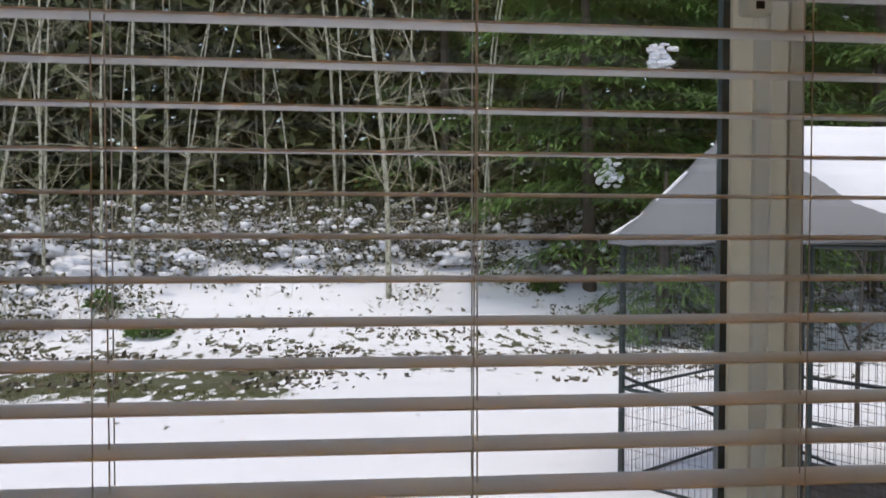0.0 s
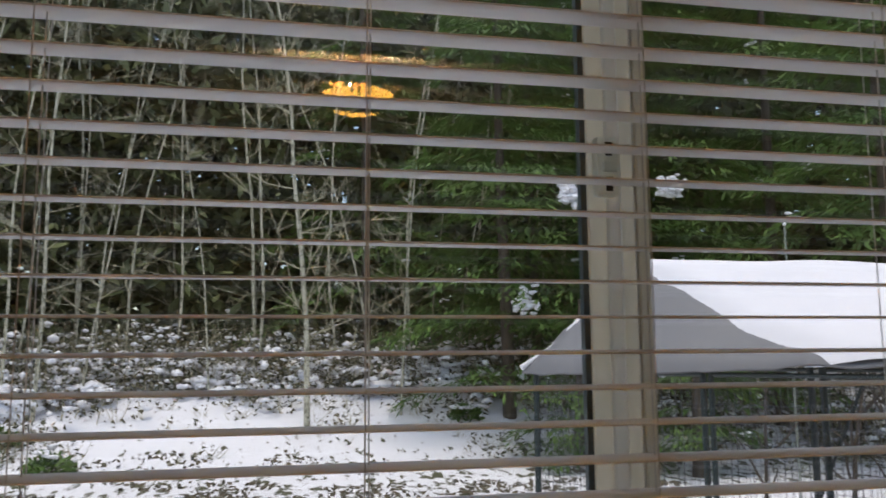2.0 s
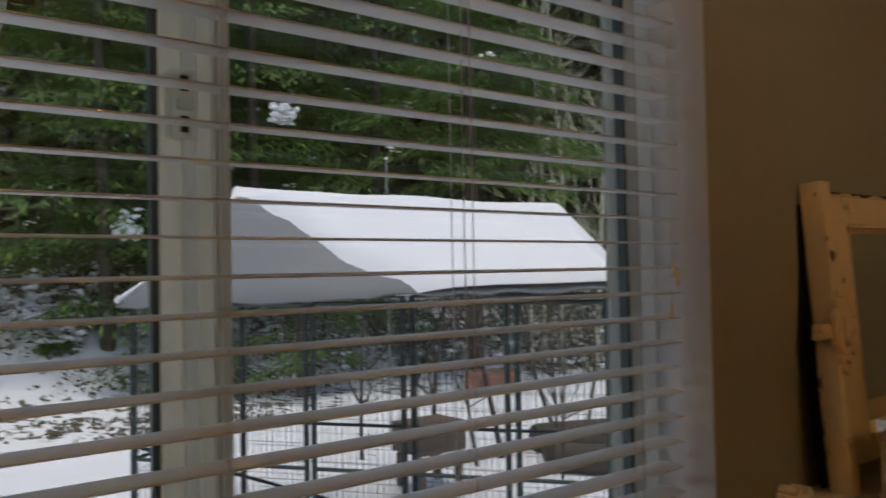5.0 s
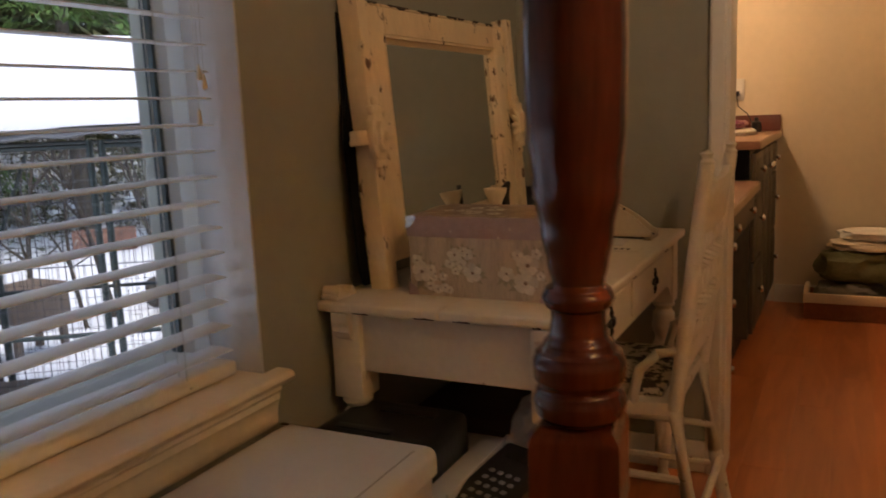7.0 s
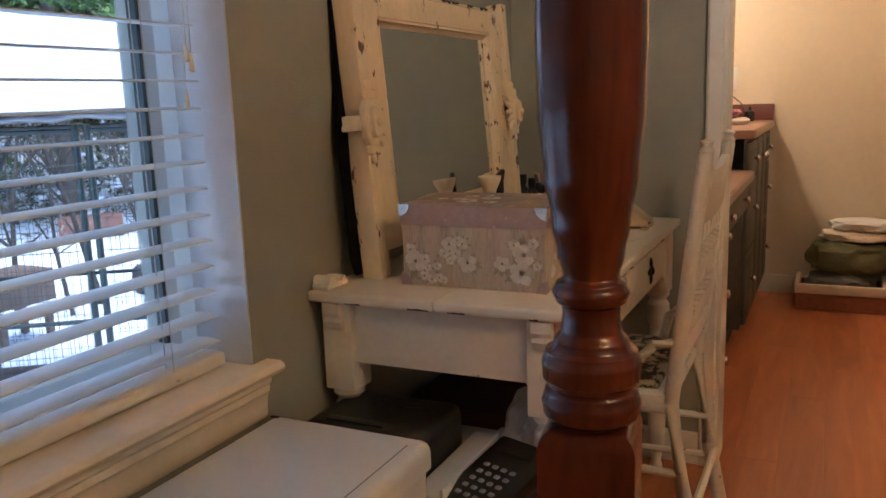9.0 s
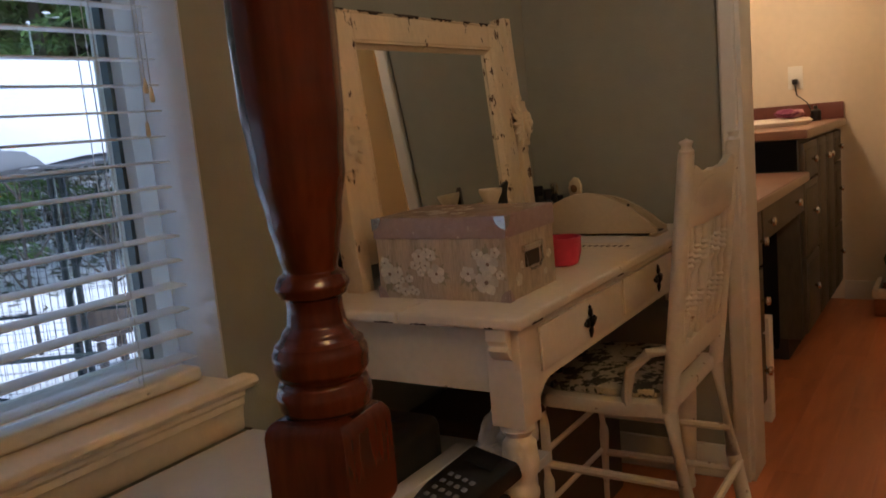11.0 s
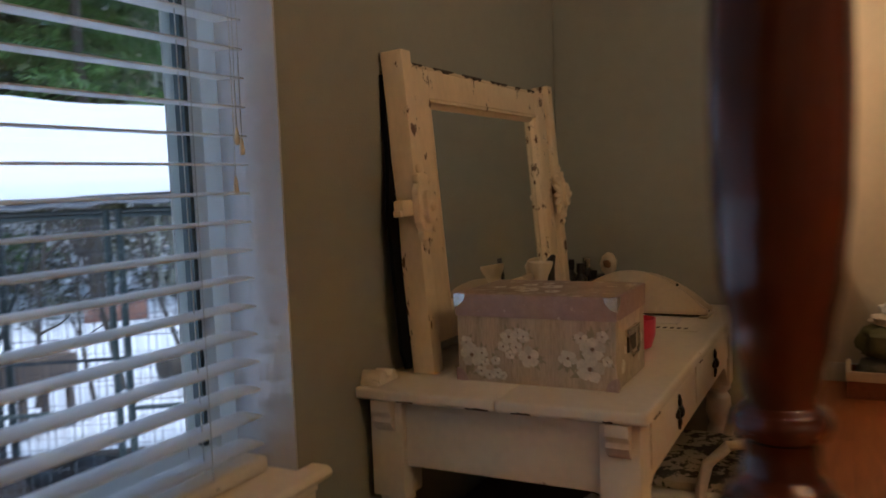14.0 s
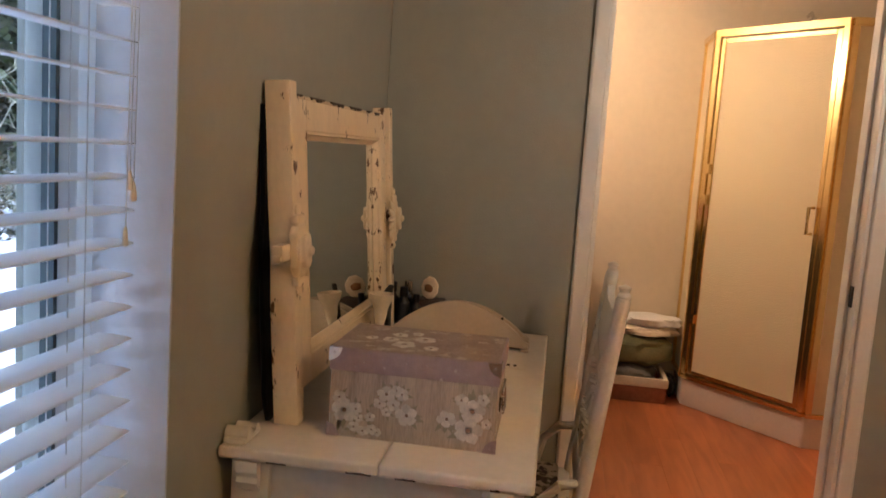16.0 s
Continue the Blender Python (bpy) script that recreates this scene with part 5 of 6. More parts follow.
def panel(a, b, z0=GZ + 0.04, z1=KE - 0.03):
    """A welded wire panel between two plan points: rails and a mesh of thin wires."""
    d = b - a
    L = d.length
    for z in (z0, z0 + 0.62, z1):
        part("rail", tube([a + Vector((0, 0, z)), b + Vector((0, 0, z))], 0.013, 6), M_TUBE, ken)
    vs, fs = [], []
    def wire(p, q, r):
        dd = (q - p).normalized()
        u = dd.orthogonal().normalized() * r
        v = dd.cross(u)
        k = len(vs)
        for c in (p, q):
            vs.extend([tuple(c + u), tuple(c - 0.5 * u + 0.87 * v), tuple(c - 0.5 * u - 0.87 * v)])
        fs.extend([(k, k + 1, k + 4, k + 3), (k + 1, k + 2, k + 5, k + 4), (k + 2, k, k + 3, k + 5)])
    n = int(L / 0.042)
    for i in range(1, n):
        c = a + d * (i / n)
        wire(c + Vector((0, 0, z0)), c + Vector((0, 0, z1)), 0.0018)
    z = z0
    while z < z1:
        wire(a + Vector((0, 0, z)), b + Vector((0, 0, z)), 0.0018)
        z += 0.11
    tagged(raw("wire_mesh", vs, fs, M_WIRE, ken, "welded wire mesh"), kind="stuff")
def flat(s, w):
    return K0 + KU * s + KV * w
for a, b in (((0, 0), (1.2, 0)), ((1.27, 0), (2.43, 0)), ((2.51, 0), (KL, 0)), ((0, KW), (1.36, KW)), ((1.44, KW), (KL, KW)), ((0, 0), (0, KW)), ((KL, 0), (KL, KW))):
    panel(flat(*a), flat(*b))
part("brace", tube([kp(0.02, 0, 0.12), kp(0.9, KW, GZ + 0.05)], 0.013, 6), M_TUBE, ken)
part("brace", tube([kp(1.35, KW, 0.1), kp(1.7, KW, KE - 0.1)], 0.013, 6), M_TUBE, ken)
O = 0.07
def eave_z(s):
    return 1.045 + 0.028 * s
def ridge_z(s):
    return 1.853 - 0.16 * s + 0.02 * s * s - 0.012 * math.sin(s * 3.1)
def roof_sheet(rise, lift, inset=0.0):
    """Hipped sheet sagging between ridge and eaves: returns a closed thin shell."""
    nu, nw = 40, 16
    vs = []
    for side in (0, 1):
        for j in range(nw + 1):
            for i in range(nu + 1):
                s, w = -O + (KL + 2 * O) * i / nu, -O + (KW + 2 * O) * j / nw
                hw = (KW / 2 + O)
                across = 1 - abs(w - KW / 2) / hw
                ends = min(1.0, min(s + O, KL + O - s) / 0.42)
                k = min(across, ends)
                sag = -0.045 * math.sin(math.pi * min(1.0, across)) * (0.6 + 0.4 * math.sin(s * 5.2)) * (1 if k > 0.02 else 0)
                z = eave_z(s) + (ridge_z(s) - eave_z(s)) * k + sag + lift + 0.012 * noise.noise((s * 3, w * 3, 1.0))
                if k < 0.06:
                    z -= 0.03 + 0.02 * noise.noise((s * 6, w * 6, 3.0))
                vs.append(tuple(kp(s, w, z - 0.012 * side)))
    W = nu + 1
    one = (nw + 1) * W
    fs = []
    for j in range(nw):
        for i in range(nu):
            a = j * W + i
            fs.append((a, a + 1, a + W + 1, a + W))
            fs.append((one + a, one + a + W, one + a + W + 1, one + a + 1))
    for i in range(nu):
        fs.append((i, one + i, one + i + 1, i + 1))
        a = nw * W + i
        fs.append((a, a + 1, one + a + 1, one + a))
    return vs, fs
vs, fs = roof_sheet(0.0, 0.0)
raw("tarp_roof", vs, fs, M_TARP, ken, "grey tarp stretched over the roof poles", True)
def snow_cover():
    """The snow left on the tarp: the low left half of the front slope stays bare."""
    nu, nw = 110, 44
    top, idx, vs, fs = {}, {}, [], []
    for j in range(nw + 1):
        for i in range(nu + 1):
            s, w = -O + (KL + 2 * O) * i / nu, -O + (KW + 2 * O) * j / nw
            across = 1 - abs(w - KW / 2) / (KW / 2 + O)
            ends = min(1.0, min(s + O, KL + O - s) / 0.42)
            k = min(across, ends)
            front = w < KW / 2
            edge = (s - 0.42) - 1.5 * (1 - across) if front else 1.0
            edge = min(edge, 0.4) + 0.06 * noise.noise((s * 4, w * 4, 7.0))
            thick = max(0.0, min(1.0, edge / 0.22)) * max(0.0, min(1.0, (k + 0.02) / 0.08))
            if edge < -0.12:
                continue
            sag = -0.045 * math.sin(math.pi * min(1.0, across)) * (0.6 + 0.4 * math.sin(s * 5.2)) * (1 if k > 0.02 else 0)
            z = eave_z(s) + (ridge_z(s) - eave_z(s)) * k + sag - 0.030 + 0.085 * thick ** 0.6 + 0.015 * noise.noise((s * 2.2, w * 2.2, 9.0))
            idx[i, j] = len(vs)
            vs.append(tuple(kp(s, w, z)))
    for (i, j), a in idx.items():
        if (i + 1, j) in idx and (i + 1, j + 1) in idx and (i, j + 1) in idx:
            fs.append((a, idx[i + 1, j], idx[i + 1, j + 1], idx[i, j + 1]))
    raw("snow_cover", vs, fs, M_SNOW, ken, "thick snow lying on the tarp", True)
snow_cover()
part("snow_lip", tube([kp(-O, -O, KE + 0.0), kp(-O + 0.12, -O + 0.2, KE + 0.14), kp(-O + 0.3, 0.40, KE + 0.45)], 0.022, 8, 0.6), M_SNOW, ken, "line of snow on the hip")
crate = thing("wooden_crate", "weathered brown wooden crate on legs behind the kennel", "crate", at=(2.95, 4.75, GZ))
part("crate_body", box((-0.25, -0.2, 0.30), (0.25, 0.2, 0.55), 0.01), M_BROWN, crate)
for x in (-0.2, 0.2):
    for y in (-0.15, 0.15):
        part("leg", box((x - 0.025, y - 0.025, 0), (x + 0.025, y + 0.025, 0.28), 0.004), M_BROWN, crate)
tub = thing("dark_tub", "dark round tub standing on the kennel floor", "tub", at=tuple(kp(2.1, 0.45, GZ)))
part("tub_wall", lathe([(0.22, 0), (0.27, 0.20), (0.28, 0.21), (0.26, 0.21), (0.2, 0.02), (0.0, 0.02)], seg=20), M_BLACK, tub)
pal = thing("timber_pallet", "snow-dusted timber platform in the kennel", "platform", at=tuple(kp(1.6, 0.7, GZ)))
for i in range(7):
    part("board", turned(box((-0.9, -0.5 + 0.15 * i, 0.06), (0.9, -0.38 + 0.15 * i, 0.09), 0.004), pose(0, 0, 0.0, 0, 0, -54)), M_BROWN, pal)
for i, (lx, ly, ln, lr, lz) in enumerate(((4.7, 4.5, 0.9, 0.16, 10), (4.95, 4.85, 1.0, 0.15, 22), (4.4, 4.1, 0.8, 0.14, -8))):
    lg = thing("timber_log", "dark wet log lying in the snow", "log", "logs in the yard", (lx, ly, ground_z(lx, ly) + lr * 0.85))
    part("bark", turned(lathe([(lr * 0.9, -ln / 2), (lr, -ln / 2 + 0.03), (lr * 1.04, 0), (lr, ln / 2 - 0.03), (lr * 0.9, ln / 2)], seg=16), pose(0, 0, 0, 0, 90, lz - 45)), M_DARKBARK, lg)
plt = thing("brick_planter", "low reddish brick planter beyond the kennel", "planter", at=(7.0, 8.5, ground_z(7.0, 8.5)))
part("planter_wall", turned(box((-0.42, -0.16, 0), (0.42, 0.16, 0.30), 0.02), pose(0, 0, 0, 0, 0, -40)), M_BRICK, plt)
mast = thing("thin_pole", "thin pale pole standing behind the kennel", "pole", at=(3.75, 6.5, ground_z(3.75, 6.5)))
part("pole_shaft", tube([(0, 0, 0), (0, 0, 2.44 - ground_z(3.75, 6.5))], 0.010, 6), M_POLE, mast)
part("snow_cap", blob((0, 0, 2.45 - ground_z(3.75, 6.5)), (0.02, 0.02, 0.015), 1, 2), M_SNOW, mast)


# ---- trees ----
def limb(vs, fs, p, d, length, r0, rnd, bend=0.15, steps=4, sides=4):
    """Adds a tapered, bent limb; returns its points."""
    pts = [p.copy()]
    for _ in range(steps):
        d = (d + Vector((rnd.uniform(-bend, bend), rnd.uniform(-bend, bend), rnd.uniform(-bend * 0.5, bend)))).normalized()
        pts.append(pts[-1] + d * (length / steps))
    base = len(vs)
    for i, q in enumerate(pts):
        dd = (pts[min(i + 1, steps)] - pts[max(i - 1, 0)]).normalized()
        u = dd.orthogonal().normalized()
        v = dd.cross(u)
        r = r0 * (1 - 0.8 * i / steps)
        for k in range(sides):
            a = 2 * math.pi * k / sides
            vs.append(tuple(q + r * (u * math.cos(a) + v * math.sin(a))))
    for i in range(steps):
        for k in range(sides):
            a, b = base + i * sides + k, base + i * sides + (k + 1) % sides
            fs.append((a, b, b + sides, a + sides))
    return pts, d


def bare_tree(x, y, h, r, seed, branches=16, droop=0.0):
    rnd = random.Random(seed)
    z = ground_z(x, y) - 0.05
    t = thing("bare_tree", "slender leafless tree with pale mossy bark", "tree", "bare trees at the wood's edge", (x, y, z))
    vs, fs = [], []
    pts, _ = limb(vs, fs, Vector((0, 0, 0)), Vector((rnd.uniform(-0.08, 0.08), rnd.uniform(-0.06, 0.06), 1)), h, r * 0.85, rnd, 0.085, 10, 7)
    raw("trunk", vs, fs, M_BARK, t, "", True)
    vs, fs = [], []
    for _ in range(branches):
        k = rnd.uniform(0.12, 0.95)
        i = min(int(k * 10), 9)
        p = pts[i].lerp(pts[i + 1], k * 10 - i)
        a = rnd.uniform(0, 6.283)
        up = rnd.uniform(-0.1, 0.9)
        L = rnd.uniform(0.6, 1.9) * (1.15 - 0.6 * k)
        bp, bd = limb(vs, fs, p, Vector((math.cos(a), math.sin(a), up)), L, (0.003 + r * 0.17) * (1.1 - k * 0.7), rnd, 0.25, 5, 3)
        for _ in range(6):
            q = bp[rnd.randint(1, 5)]
            limb(vs, fs, q, (bd + Vector((rnd.uniform(-1, 1), rnd.uniform(-1, 1), rnd.uniform(-0.3, 0.9)))).normalized(), L * rnd.uniform(0.25, 0.6), 0.002 + r * 0.09, rnd, 0.3, 3, 3)
    raw("branches", vs, fs, M_TWIG, t)
    return t


def conifer(x, y, h, spread, seed, dens=1.0, snow=10, clumps=(), low=0.06):
    """A conifer: trunk, drooping boughs, each set with many small needle sprays; a few carry snow."""
    rnd = random.Random(seed)
    z = ground_z(x, y) - 0.05
    t = thing("conifer", "dark green conifer with drooping boughs dusted with snow", "tree", "conifers", (x, y, z))
    vs, fs = [], []
    limb(vs, fs, Vector((0, 0, 0)), Vector((0, 0, 1)), h, 0.13, rnd, 0.02, 8, 7)
    raw("trunk", vs, fs, M_DARKBARK, t, "", True)
    vs, fs, ss = [], [], []
    n = int(46 * dens * h / 9)
    for b in range(n):
        k = rnd.uniform(low, 0.99)
        zz = h * k
        L = spread * (1 - k) ** 0.75 * rnd.uniform(0.7, 1.15) + 0.25
        a = rnd.uniform(0, 6.283)
        d = Vector((math.cos(a), math.sin(a), 0))
        side = Vector((-d.y, d.x, 0))
        m = int(45 + 75 * L)
        for i in range(m):
            f = rnd.random() ** 0.7
            c = Vector((0, 0, zz)) + d * (L * f) + Vector((0, 0, 0.12 * L * f - 0.34 * L * f * f)) + side * rnd.uniform(-1, 1) * 0.42 * L * (0.25 + 0.75 * math.sin(math.pi * min(f, 0.95))) + Vector((0, 0, rnd.uniform(-0.10, 0.05)))
            w = rnd.uniform(0.05, 0.12)
            e = (d * rnd.uniform(0.3, 1) + side * rnd.uniform(-0.9, 0.9) + Vector((0, 0, rnd.uniform(-0.7, -0.05)))).normalized()
            s2 = e.cross(Vector((rnd.uniform(-0.4, 0.4), rnd.uniform(-0.4, 0.4), 1))).normalized()
            q = len(vs)
            vs.extend([tuple(c - s2 * w * 0.12), tuple(c + e * w * 1.2 - s2 * w * 0.26), tuple(c + e * w * 2.3), tuple(c + e * w * 1.2 + s2 * w * 0.26)])
            fs.append((q, q + 1, q + 2, q + 3))
        if rnd.random() < snow / n:
            ss.append(Vector((0, 0, zz)) + d * L * 0.8 + Vector((0, 0, -0.10 * L)))
    raw("boughs", vs, fs, M_NEEDLE, t, "drooping needled boughs")
    blobs = []
    for i, c in enumerate(ss):
        for _ in range(3):
            blobs.append(blob(c + Vector((rnd.uniform(-0.12, 0.12), rnd.uniform(-0.12, 0.12), rnd.uniform(-0.05, 0.03))), (rnd.uniform(0.03, 0.08), rnd.uniform(0.03, 0.07), rnd.uniform(0.012, 0.03)), i, 1, 0.5))
    for i, (cx, cy, cz, sz) in enumerate(clumps):
        for _ in range(46):
            blobs.append(blob(Vector((cx - x, cy - y, cz - z)) + Vector((rnd.gauss(0, 0.42), rnd.gauss(0, 0.3), rnd.gauss(0, 0.40))) * sz, (rnd.uniform(0.12, 0.34) * sz, 0.25 * sz, rnd.uniform(0.08, 0.20) * sz), rnd.random() * 9, 2, 0.8))
    if blobs:
        part("snow_clumps", join(*blobs), M_SNOW, t, "snow lying on the boughs")
    return t


def dead_sapling(x, y, h, r, lean_x, lean_y, seed):
    """A dark leafless sapling, leaning and forked, with short stubs."""
    rnd = random.Random(seed)
    t = thing("dead_sapling", "dark leafless leaning sapling behind the kennel", "sapling", "saplings behind the kennel", (x, y, ground_z(x, y) - 0.03))
    vs, fs = [], []
    pts, d = limb(vs, fs, Vector((0, 0, 0)), Vector((lean_x, lean_y, 1)), h, r, rnd, 0.10, 7, 6)
    raw("trunk", vs, fs, M_DARKBARK, t, "", True)
    vs, fs = [], []
    for _ in range(9):
        q = pts[rnd.randint(2, 6)]
        limb(vs, fs, q, (d + Vector((rnd.uniform(-1.1, 1.1), rnd.uniform(-1.1, 1.1), rnd.uniform(-0.5, 0.4)))).normalized(), h * rnd.uniform(0.15, 0.45), r * rnd.uniform(0.3, 0.6), rnd, 0.25, 4, 4)
    raw("branches", vs, fs, M_DARKBARK, t)


for i, (dx_, dy_, h_, r_, lx_, ly_) in enumerate(((3.35, 5.25, 2.2, 0.030, 0.10, 0.0), (3.7, 5.0, 2.0, 0.022, -0.12, 0.1), (4.1, 5.1, 2.3, 0.034, -0.35, 0.0), (4.45, 4.7, 1.9, 0.020, 0.15, 0.1), (4.0, 4.2, 2.0, 0.018, 0.05, -0.1), (5.1, 5.3, 2.4, 0.030, -0.22, 0.1), (5.9, 5.6, 2.1, 0.026, 0.2, 0.0), (3.0, 5.9, 2.0, 0.024, -0.1, 0.0))):
    dead_sapling(dx_, dy_, h_, r_, lx_, ly_, 400 + i)
rt = random.Random(11)
bare_tree(-0.85, 13.0, 9.0, 0.065, 1, 34)
for i, (px, py) in enumerate(((-7.6, 13.6), (-7.0, 14.6), (-6.4, 13.2), (-6.1, 15.0), (-5.7, 14.0), (-5.0, 13.4), (-4.7, 15.2), (-4.4, 13.9), (-2.4, 14.2), (-1.7, 15.0), (-0.2, 15.4), (0.35, 14.4), (1.2, 15.6), (2.0, 14.8), (-3.2, 15.6), (-8.2, 14.4), (-8.8, 13.5), (0.9, 13.4), (-5.35, 15.8), (-7.3, 15.7))):
    bare_tree(px + rt.uniform(-0.2, 0.2), py, rt.uniform(7, 10), rt.uniform(0.022, 0.045), 20 + i, 17)
for i in range(26):
    bare_tree(rt.uniform(-13, 6.5), rt.uniform(16.0, 21.0), rt.uniform(8, 12), rt.uniform(0.03, 0.055), 60 + i, 9)
for i in range(16):
    bare_tree(rt.uniform(8.5, 17), rt.uniform(5.5, 12.0), rt.uniform(7, 9), rt.uniform(0.04, 0.07), 90 + i, 16)
conifer(2.7, 13.2, 11.0, 2.6, 201, 1.6, 8, clumps=((2.65, 12.0, 1.95, 0.24),))
conifer(5.35, 13.2, 12.5, 3.2, 202, 1.7, 14, clumps=((4.98, 11.3, 3.85, 0.26), (3.24, 11.4, 3.72, 0.26)))
conifer(4.0, 15.5, 12.0, 2.8, 203, 1.4, 10)
conifer(7.6, 12.5, 12.0, 3.0, 204, 1.5, 16, low=0.20)
conifer(7.4, 9.3, 10.0, 2.4, 206, 1.4, 12, low=0.27)
conifer(3.3, 11.3, 2.6, 1.1, 208, 1.4, 4)
conifer(4.7, 10.2, 2.4, 1.0, 209, 1.4, 4)
conifer(0.6, 17.5, 11.0, 2.6, 210, 1.0, 6)
conifer(14.5, 12.5, 13.0, 3.2, 211, 1.2, 16, low=0.16)


def far_woods():
    """The dark mass of the wood behind the trees: a deep belt of needle sprays on a rising slope."""
    rnd = random.Random(5)
    vs, fs = [], []
    for _ in range(150000):
        a = rnd.uniform(-1.15, 1.35)
        back = rnd.random() < 0.24
        dist = rnd.uniform(27, 31) if back else rnd.uniform(19, 27)
        x, y = -1 + dist * math.sin(a), -1 + dist * math.cos(a)
        top = (15.5 if back else 13.0) + 2.5 * noise.noise((x * 0.25, y * 0.25, 2.0))
        z = ground_z(x, y) + top * rnd.random()
        if noise.noise((x * 0.5, y * 0.5, z * 0.5)) < -0.46 and z > 2.5:
            continue
        c = Vector((x, y, z))
        w = rnd.uniform(0.45, 0.8) if back else rnd.uniform(0.12, 0.28)
        e = Vector((rnd.uniform(-1, 1), rnd.uniform(-1, 1), rnd.uniform(-0.8, 0.2))).normalized()
        s2 = e.cross(Vector((rnd.uniform(-0.6, 0.6), rnd.uniform(-0.6, 0.6), 1))).normalized()
        q = len(vs)
        vs.extend([tuple(c - s2 * w * 0.3), tuple(c + e * w * 1.2 - s2 * w * 0.42), tuple(c + e * w * 2.2), tuple(c + e * w * 1.2 + s2 * w * 0.42)])
        fs.append((q, q + 1, q + 2, q + 3))
    tagged(raw("far_woods", vs, fs, M_FARLEAF, None, "dark evergreen wood behind the yard"), category="woods", kind="stuff")


far_woods()


def brush():
    """Low brush at the wood's edge: thin stems, dead leaves and lumps of snow caught in it."""
    rnd = random.Random(8)
    vs, fs, lv, lf = [], [], [], []
    unit = bmesh.new()
    bmesh.ops.create_icosphere(unit, subdivisions=1, radius=1)
    uv, uf = [v.co.copy() for v in unit.verts], [[v.index for v in f.verts] for f in unit.faces]
    unit.free()
    sv, sf = [], []
    for _ in range(3400):
        a = rnd.uniform(-0.75, 0.95)
        dist = 15.2 + abs(rnd.gauss(0, 2.2)) if rnd.random() < 0.86 else rnd.uniform(13.2 + 1.2 * (a > -0.25), 15.6)
        x, y = -1.2 + dist * math.sin(a), -0.8 + dist * math.cos(a)
        if 0.5 < x < 6 and y < 11:
            continue
        z = ground_z(x, y)
        hgt = rnd.uniform(0.2, 0.8) * (0.75 + 0.6 * noise.noise((x * 0.6, y * 0.6, 0)) + 0.17 * max(0.0, dist - 14))
        if noise.noise((x * 0.9, y * 0.9, 6.0)) < -0.18 and dist < 17:
            continue
        for _ in range(2):
            limb(vs, fs, Vector((x, y, z - 0.05)), Vector((rnd.uniform(-0.5, 0.5), rnd.uniform(-0.5, 0.5), 1)), hgt * rnd.uniform(1, 1.5), 0.010, rnd, 0.3, 3, 3)
        for _ in range(20):
            c = Vector((x + rnd.gauss(0, 0.22), y + rnd.gauss(0, 0.22), z + hgt * rnd.uniform(0.05, 1.15)))
            w = rnd.uniform(0.03, 0.08)
            e = Vector((rnd.uniform(-1, 1), rnd.uniform(-1, 1), rnd.uniform(-0.8, 0.4))).normalized()
            s2 = e.cross(Vector((rnd.uniform(-1, 1), rnd.uniform(-1, 1), 0.7))).normalized()
            q = len(lv)
            lv.extend([tuple(c - s2 * w * 0.5), tuple(c + e * w * 1.6), tuple(c + s2 * w * 0.5)])
            lf.append((q, q + 1, q + 2))
        for _ in range(rnd.choice((1, 3, 5, 9))):
            c = Vector((x + rnd.gauss(0, 0.25), y + rnd.gauss(0, 0.25), z + hgt * rnd.uniform(0.1, 1.05)))
            sx = 0.015 + 0.10 * rnd.random() ** 3.0
            s3 = Vector((sx, sx * rnd.uniform(0.6, 1), sx * rnd.uniform(0.3, 0.7)))
            ph_ = rnd.uniform(0, 9)
            q = len(sv)
            for u in uv:
                k = 1 + 1.5 * noise.noise(u * 2.3 + Vector((ph_, 0, 0)))
                sv.append((c.x + u.x * s3.x * k, c.y + u.y * s3.y * k, c.z + u.z * s3.z * k))
            sf.extend([tuple(i + q for i in f) for f in uf])
    for _ in range(420):
        a = rnd.uniform(-0.7, 0.8)
        dist = rnd.uniform(12.6, 15.4)
        x, y = -1.2 + dist * math.sin(a), -0.8 + dist * math.cos(a)
        if noise.noise((x * 0.7, y * 0.7, 2.0)) < 0.0:
            continue
        z = ground_z(x, y)
        for _ in range(rnd.randint(2, 5)):
            limb(vs, fs, Vector((x + rnd.gauss(0, 0.06), y, z - 0.03)), Vector((rnd.uniform(-1, 1), rnd.uniform(-1, 1), 0.8)), rnd.uniform(0.12, 0.4), 0.008, rnd, 0.4, 3, 3)
        for _ in range(7):
            c = Vector((x + rnd.gauss(0, 0.12), y + rnd.gauss(0, 0.12), z + rnd.uniform(0.0, 0.22)))
            w = rnd.uniform(0.03, 0.07)
            e = Vector((rnd.uniform(-1, 1), rnd.uniform(-1, 1), rnd.uniform(-0.4, 0.6))).normalized()
            s2 = e.orthogonal().normalized()
            q = len(lv)
            lv.extend([tuple(c - s2 * w * 0.5), tuple(c + e * w * 1.6), tuple(c + s2 * w * 0.5)])
            lf.append((q, q + 1, q + 2))
    unit = bmesh.new()
    bmesh.ops.create_icosphere(unit, subdivisions=2, radius=1)
    uv2, uf2 = [v.co.copy() for v in unit.verts], [[v.index for v in f.verts] for f in unit.faces]
    unit.free()
    for _ in range(620):
        a = rnd.uniform(-0.75, 0.75)
        dist = rnd.uniform(14.9, 17.4)
        x, y = -1.2 + dist * math.sin(a), -0.8 + dist * math.cos(a)
        if noise.noise((x * 0.6, y * 0.6, 11.0)) < (0.0 if a > -0.2 else -0.25):
            continue
